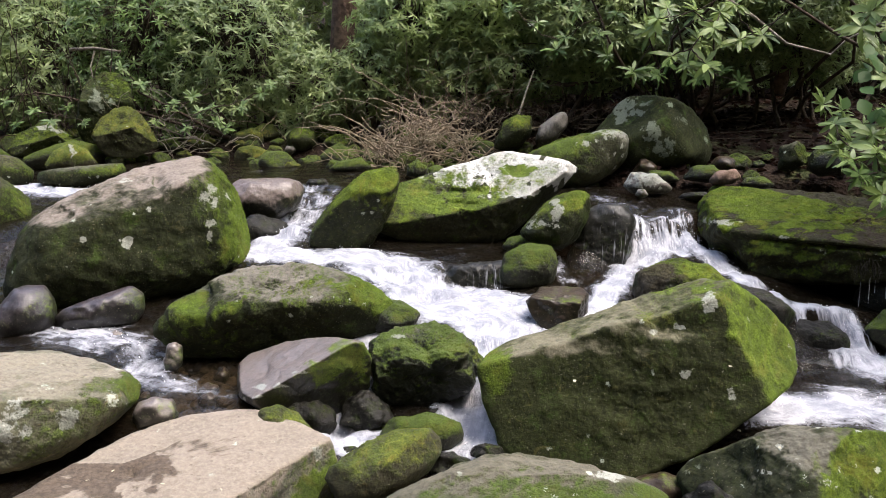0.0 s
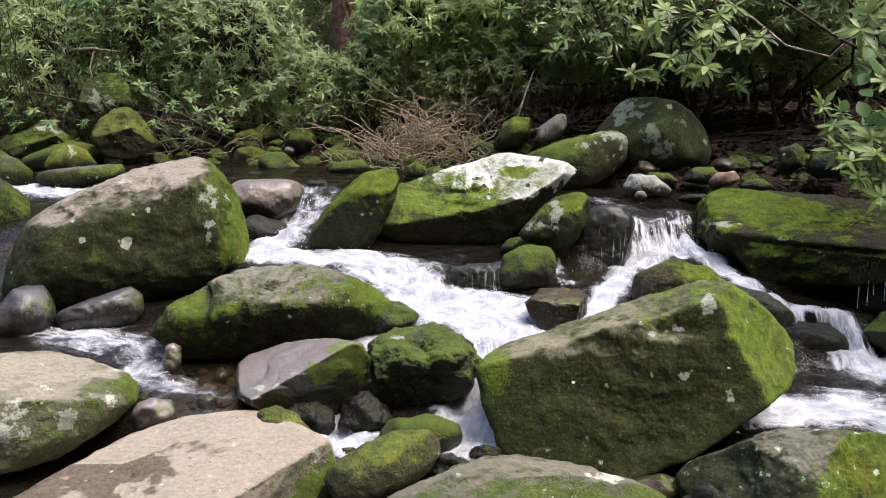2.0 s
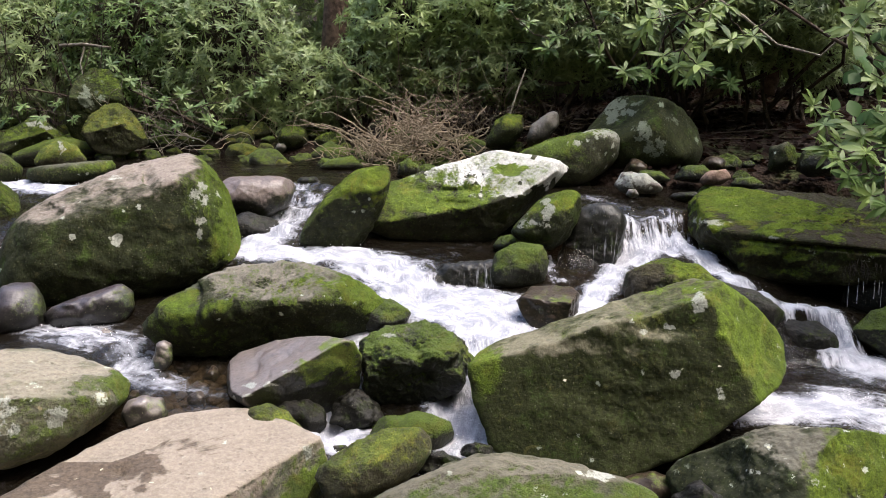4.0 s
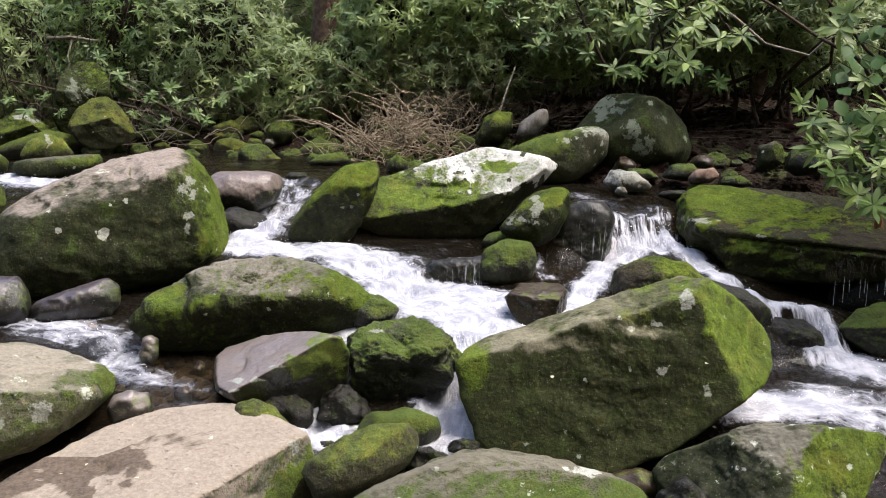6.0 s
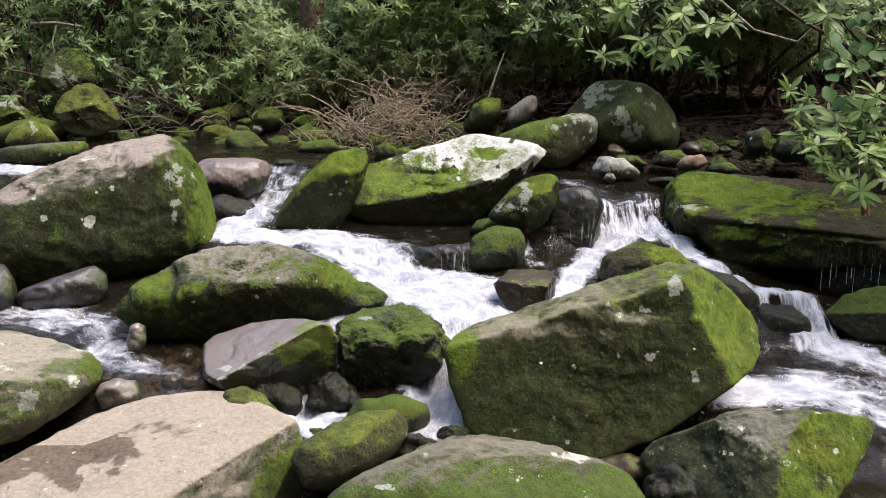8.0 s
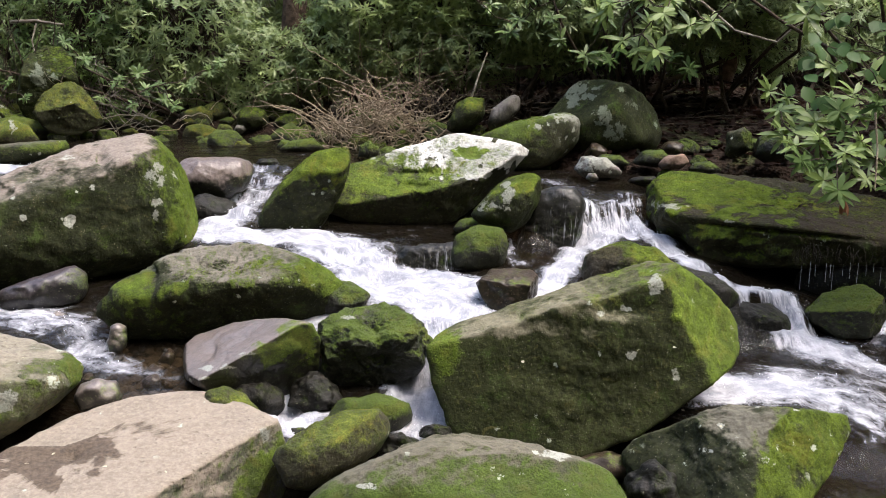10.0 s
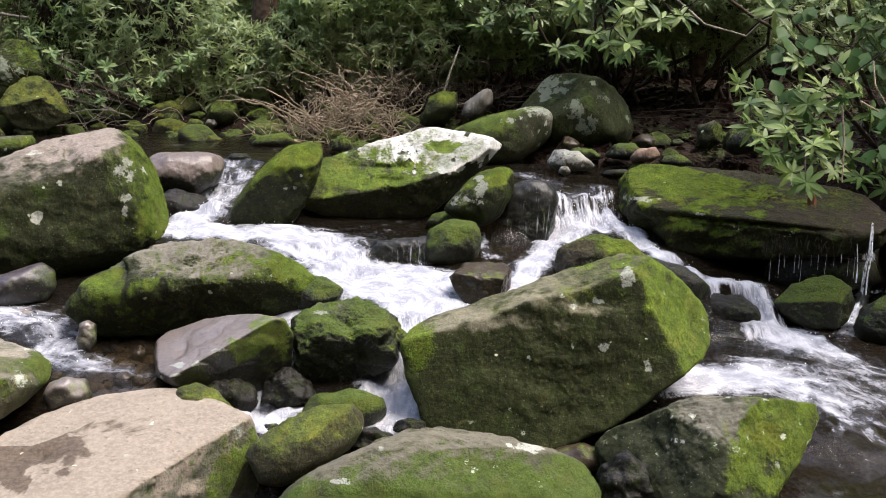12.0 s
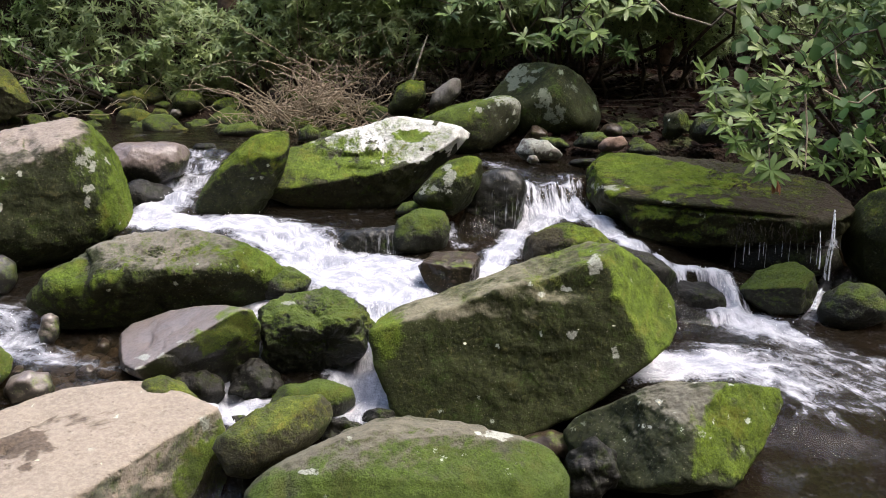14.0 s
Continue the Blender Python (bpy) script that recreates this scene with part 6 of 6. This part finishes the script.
for i in range(300):
    x = r.gauss(0.04, 0.40)
    dome = 0.60 * max(0.15, 1 - (x / 1.0) ** 2)
    a = Vector((x, r.uniform(-0.25, 0.4), r.uniform(-0.05, dome)))
    b = a + Vector((r.gauss(0, 0.30), r.uniform(-0.35, 0.2), r.uniform(-0.35, 0.35)))
    b.z = max(b.z, -0.05)
    thick = r.uniform(0.004, 0.0095)
    twigs.append((arched(a, b, r, 0.32), thick, thick * 0.5))
for i in range(34):
    a = Vector((r.uniform(-0.6, 0.7), r.uniform(-0.2, 0.1), r.uniform(0.0, 0.3)))
    b = a + Vector((r.gauss(0, 0.5), r.uniform(-0.3, 0.1), r.uniform(0.05, 0.6)))
    part("branch", stems_mesh("branch", [(arched(a, b, r, 0.22, 10), 0.012, 0.005)]), M_TWIG, brush)
tagged(part("twig_tangle", stems_mesh("twig_tangle", twigs, 4), M_TWIG, brush), kind="stuff")
for i, (x, y, w, h, n) in enumerate([(-1.7, 10.0, 0.7, 0.6, 36), (-2.9, 10.2, 0.7, 0.5, 30), (-4.6, 10.0, 1.0, 1.6, 70), (-3.2, 9.9, 0.7, 0.9, 60), (1.0, 9.4, 0.8, 0.6, 80), (0.2, 9.8, 0.7, 1.0, 130)]):
    heap = new("brush_heap")
    heap.location = (x, y, level_at(x, y))
    tagged(heap, "loose dry twigs and bare stems under the shrubs", "brush heap")
    twigs = []
    for k in range(n):
        a = Vector((r.uniform(-w, w), r.uniform(-0.3, 0.4), r.uniform(-0.05, h * 0.5)))
        b = a + Vector((r.gauss(0, 0.4), r.gauss(-0.1, 0.25), r.uniform(-0.1, h * 0.8)))
        thick = r.uniform(0.003, 0.008)
        twigs.append((arched(a, b, r, 0.2), thick, thick * 0.5))
    tagged(part("twig_tangle", stems_mesh("twig_tangle", twigs, 4), M_TWIG if i in (0, 5) else M_BOUGH if i == 3 else M_STEM, heap), kind="stuff")


def tree(points, r0, r1, label, crown, seed):
    """A trunk along points with limbs and a crown high over the view."""
    r = random.Random(seed)
    o = Vector(points[0])
    base = new("tree")
    base.location = o
    tagged(base, label, "tree", "bank trees")
    pts = [Vector(p) - o for p in points]
    part("trunk", stems_mesh("trunk", [(pts, r0, r1)], 12), M_BARK, base)
    top = pts[-1]
    for i in range(6):
        end = top + Vector((r.gauss(0, crown * 0.7), r.gauss(0, crown * 0.7), r.uniform(0.2, crown)))
        bough = part("limb", stems_mesh("limb", [(bent(top - Vector((0, 0, r.uniform(0, 0.6))), end, r, 6), r1 * 0.6, 0.02)]), M_BARK, base)
        leaves = []
        for k in range(60):
            p = end + Vector((r.gauss(0, 0.5), r.gauss(0, 0.5), r.gauss(0, 0.35))) * crown * 0.5
            leaves += whorl(p, (r.gauss(0, 0.5), r.gauss(0, 0.5), 1), 6, 0.13, r)
        tagged(part("leaf_clump", leaf_mesh("leaf_clump", leaves, BROAD), M_LEAF_FAR, bough), kind="stuff")


tree([(-1.20, 11.0, 1.0), (-1.24, 11.0, 2.0), (-1.27, 11.05, 3.6), (-1.16, 11.1, 6.0)], 0.24, 0.16, "reddish-brown barked trunk standing behind the shrubs", 1.6, 21)
tree([(3.83, 9.76, 1.48), (3.90, 9.73, 1.80), (3.93, 9.69, 2.08), (3.92, 9.66, 2.39), (3.90, 9.77, 2.88), (3.82, 10.05, 4.10), (3.87, 10.76, 7.16)], 0.085, 0.05, "thin dark crooked trunk on the shaded bank", 1.0, 23)
tree([(1.78, 10.46, 1.42), (1.97, 10.42, 1.69), (2.07, 10.47, 1.90), (2.01, 10.56, 2.30), (2.13, 10.91, 3.39), (2.20, 11.73, 6.91)], 0.05, 0.03, "thin dark stem on the shaded bank", 0.8, 25)

# fallen boughs on the bank
for k, (pts, thick) in enumerate([
    ([(2.83, 9.42, 1.36), (3.21, 9.56, 1.52), (3.60, 9.69, 1.63), (3.92, 9.72, 1.77)], 0.04), ([(0.98, 9.79, 1.64), (1.39, 9.68, 1.58), (1.77, 9.68, 1.61), (2.33, 9.90, 1.67)], 0.028),
    ([(-4.41, 10.18, 1.97), (-4.10, 10.08, 1.99), (-3.77, 10.07, 1.95)], 0.022), ([(-4.08, 10.07, 1.96), (-4.13, 10.03, 1.77), (-4.09, 9.99, 1.60)], 0.012), ([(0.81, 9.09, 1.27), (0.89, 9.15, 1.51), (0.99, 9.30, 1.75)], 0.013),
    ([(2.36, 7.19, 2.35), (2.57, 7.15, 2.21), (2.83, 7.10, 2.00), (3.15, 6.98, 1.91), (3.24, 6.91, 2.03), (3.41, 6.73, 2.15)], 0.013),
]):
    v = new("bough", stems_mesh("bough", [limb(pts, thick, thick * 0.55)], 7))
    v.data.materials.append(M_STEM if k < 2 else M_BOUGH)
    tagged(v, "crooked dead bough caught among the shrubs" if k != 0 else "dark leaning bough on the shaded bank", "bough", "dead boughs")
r = random.Random(31)
for k in range(22):
    x, y = r.uniform(1.8, 5.0), r.uniform(8.0, 10.5)
    a = r.uniform(-0.5, 0.5)
    l = r.uniform(0.2, 0.6)
    p, q = (x - l * math.cos(a), y - l * math.sin(a)), (x + l * math.cos(a), y + l * math.sin(a))
    v = new("stick", stems_mesh("stick", [(bent((*p, level_at(*p) + 0.02), (*q, level_at(*q) + 0.03), r, 5, 0.1), 0.012, 0.006)]))
    v.data.materials.append(M_STEM)
    tagged(v, "fallen grey-brown stick on leaf litter", "stick", "fallen sticks")

# dead leaves on the bank
r = random.Random(41)
rows = []
px, py = np.array([r.uniform(0.5, 7.5) for k in range(9000)]), np.array([r.uniform(7.6, 13.5) for k in range(9000)])
pz = ground_level(px, py)
for x, y, z, b in zip(px, py, pz, bank_line(px)):
    if y > b + 0.1:
        rows.append(Matrix.Translation((x, y, z + r.uniform(0.0, 0.03))) @ Euler((r.gauss(0, 0.4), r.gauss(0, 0.4), r.uniform(0, 6.28))).to_matrix().to_4x4() @ Matrix.Scale(r.uniform(0.05, 0.11), 4))
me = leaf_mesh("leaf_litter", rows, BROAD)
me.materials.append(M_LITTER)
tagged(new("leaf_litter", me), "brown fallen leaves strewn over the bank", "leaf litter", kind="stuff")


# threads of water dripping from the ledge slab
def drip_material():
    m = Nodes("falling_water")
    clear = m.tree.nodes.new("ShaderNodeBsdfTransparent")
    mixed = m.tree.nodes.new("ShaderNodeMixShader")
    m.put(mixed.inputs[0], m.ramp(m.noise(40.0, 4, 0.7), 0.30, 0.66, 0.12, 0.75))
    m.put(mixed.inputs[1], clear.outputs[0])
    m.put(mixed.inputs[2], m.principled((0.72, 0.75, 0.80), 0.3, m.bump(m.noise(60.0, 3), 0.6, 0.01), 0.5))
    return m.done(mixed.outputs[0])


M_DRIP = drip_material()
r = random.Random(51)


def ragged(points, wide, r):
    """A falling strand of uneven thickness."""
    fine = []
    for a, b in zip(points, points[1:]):
        a, b = Vector(a), Vector(b)
        fine += [a.lerp(b, k / 5) + Vector((r.gauss(0, wide * 0.12), r.gauss(0, wide * 0.12), 0)) for k in range(5)]
    v, f = tube(fine, [wide * r.uniform(0.75, 1.1) * (0.6 + 0.5 * k / len(fine)) for k, q in enumerate(fine)], 8)
    me = bpy.data.meshes.new("water_thread")
    me.from_pydata([tuple(q) for q in v], [], f)
    me.shade_smooth()
    me.materials.append(M_DRIP)
    return me


DRIPS = [(2.75, 5.32, 0.45), (2.72, 5.27, 0.24), (2.81, 5.32, 0.48), (2.81, 5.26, 0.26), (2.84, 5.31, 0.46), (2.84, 5.29, 0.36), (2.91, 5.30, 0.47), (2.89, 5.26, 0.31), (2.94, 5.30, 0.47), (2.94, 5.27, 0.35), (2.96, 5.30, 0.46), (2.96, 5.24, 0.24), (3.02, 5.29, 0.47), (2.99, 5.27, 0.37), (3.07, 5.29, 0.48), (3.06, 5.25, 0.34), (3.12, 5.28, 0.48), (3.11, 5.22, 0.26), (3.17, 5.27, 0.47), (3.15, 5.25, 0.38), (3.22, 5.27, 0.48), (3.22, 5.25, 0.41), (3.27, 5.26, 0.46), (3.25, 5.22, 0.30), (3.31, 5.25, 0.47), (3.31, 5.20, 0.28)]
for top, low in zip(DRIPS[0::2], DRIPS[1::2]):
    v = new("water_thread", ragged([top, (top[0] + 0.004, top[1] - 0.006, low[2])], r.uniform(0.0014, 0.0026), r))
    tagged(v, "thin thread of water dripping from the mossy ledge", "water thread", "ledge drips")
for k in range(5):
    shift = Vector((r.gauss(0, 0.012), r.gauss(0, 0.012), 0))
    pts = [Vector(q) + shift * (0.4 + 0.5 * i) for i, q in enumerate([(3.41, 5.27, 0.70), (3.38, 5.21, 0.64), (3.32, 5.10, 0.53), (3.28, 5.05, 0.40), (3.26, 5.01, 0.24)])]
    tagged(new("water_thread", ragged(pts, 0.0045, r)), "white trickle of water falling beside the ledge", "water thread", "ledge drips")
for pts, wide in [([(3.28, 5.20, 0.57), (3.25, 5.11, 0.41), (3.21, 5.04, 0.33)], 0.005), ([(3.06, 4.74, 0.31), (2.97, 4.64, 0.27), (2.92, 4.58, 0.22)], 0.008), ([(3.05, 4.74, 0.31), (2.97, 4.64, 0.27), (2.90, 4.58, 0.21)], 0.006)]:
    tagged(new("water_thread", ragged(pts, wide, r)), "white trickle of water falling beside the ledge", "water thread", "ledge drips")

# wet rootlets fringing the seeping end of the ledge
r = random.Random(61)
strands = []
for k in range(70):
    x = r.uniform(2.72, 3.42)
    y = 5.335 - 0.12 * (x - 2.72) + r.gauss(0, 0.012)
    top = r.uniform(0.52, 0.60)
    strands.append((bent((x, y + 0.02, top), (x + r.gauss(0, 0.02), y - 0.01, top - r.uniform(0.04, 0.11)), r, 4, 0.25), 0.004, 0.0012))
fringe = new("root_fringe", stems_mesh("root_fringe", strands, 5))
fringe.data.materials.append(M_ROOT)
tagged(fringe, "dark wet rootlets hanging from the seeping ledge", "roots", kind="stuff")

# droplets thrown up over the white water
def spray_material():
    m = Nodes("spray")
    return m.done(m.principled((0.78, 0.79, 0.82), 0.35, None, 0.5))


drops = np.random.RandomState(71)
white, height, falls = (a.ravel() for a in STREAM)
chance = np.where(white > 0.55, white * (0.25 + falls), 0.0)
spot = drops.choice(len(chance), 1200, p=chance / chance.sum())
middle = np.stack([wx.ravel()[spot] + drops.normal(0, 0.02, 1200), wy.ravel()[spot] + drops.normal(0, 0.02, 1200), height[spot] + np.abs(drops.normal(0, 0.014, 1200))], 1)
bead = np.array([(1, 0, 0), (-1, 0, 0), (0, 1, 0), (0, -1, 0), (0, 0, 1), (0, 0, -1)], float)
sides = np.array([(0, 2, 4), (2, 1, 4), (1, 3, 4), (3, 0, 4), (2, 0, 5), (1, 2, 5), (3, 1, 5), (0, 3, 5)])
size = drops.uniform(0.0015, 0.0045, (1200, 1, 1)) * np.array([1.0, 1.0, 1.5])
me = bpy.data.meshes.new("spray")
me.from_pydata((middle[:, None] + bead[None] * size).reshape(-1, 3).tolist(), [], (sides[None] + 6 * np.arange(1200)[:, None, None]).reshape(-1, 3).tolist())
me.shade_smooth()
me.materials.append(spray_material())
tagged(new("spray", me), "white droplets of spray thrown up over the cascades", "spray", kind="stuff")

# scraps lying on the stones
SCRAPS = [(-1.18, 3.18, 0.162), (-1.51, 3.22, 0.153), (-1.42, 3.31, 0.157), (2.14, 5.86, 0.864), (2.06, 6.02, 0.905), (2.72, 5.62, 0.868), (1.39, 3.19, 0.325), (1.67, 3.16, 0.272), (1.53, 3.97, 0.023), (-0.18, 2.90, 0.247), (0.61, 3.66, 0.431), (1.12, 3.55, 0.521), (1.29, 3.52, 0.551), (-0.90, 3.10, 0.173), (-1.74, 3.82, 0.383), (1.99, 3.34, 0.009), (1.19, 3.60, 0.708)]
for k, q in enumerate(SCRAPS):
    m = Matrix.Translation(q) @ Euler((r.uniform(-0.3, 0.3), r.uniform(-0.4, 0.1), r.uniform(0, 6.28))).to_matrix().to_4x4() @ Matrix.Scale(r.uniform(0.014, 0.026), 4)
    me = leaf_mesh("fallen_leaf", [m], SLIM if k % 2 else BROAD)
    me.materials.append(M_SCRAP)
    tagged(new("fallen_leaf", me), "small dry yellowish leaf lying on stone", "fallen leaf", "fallen leaves")
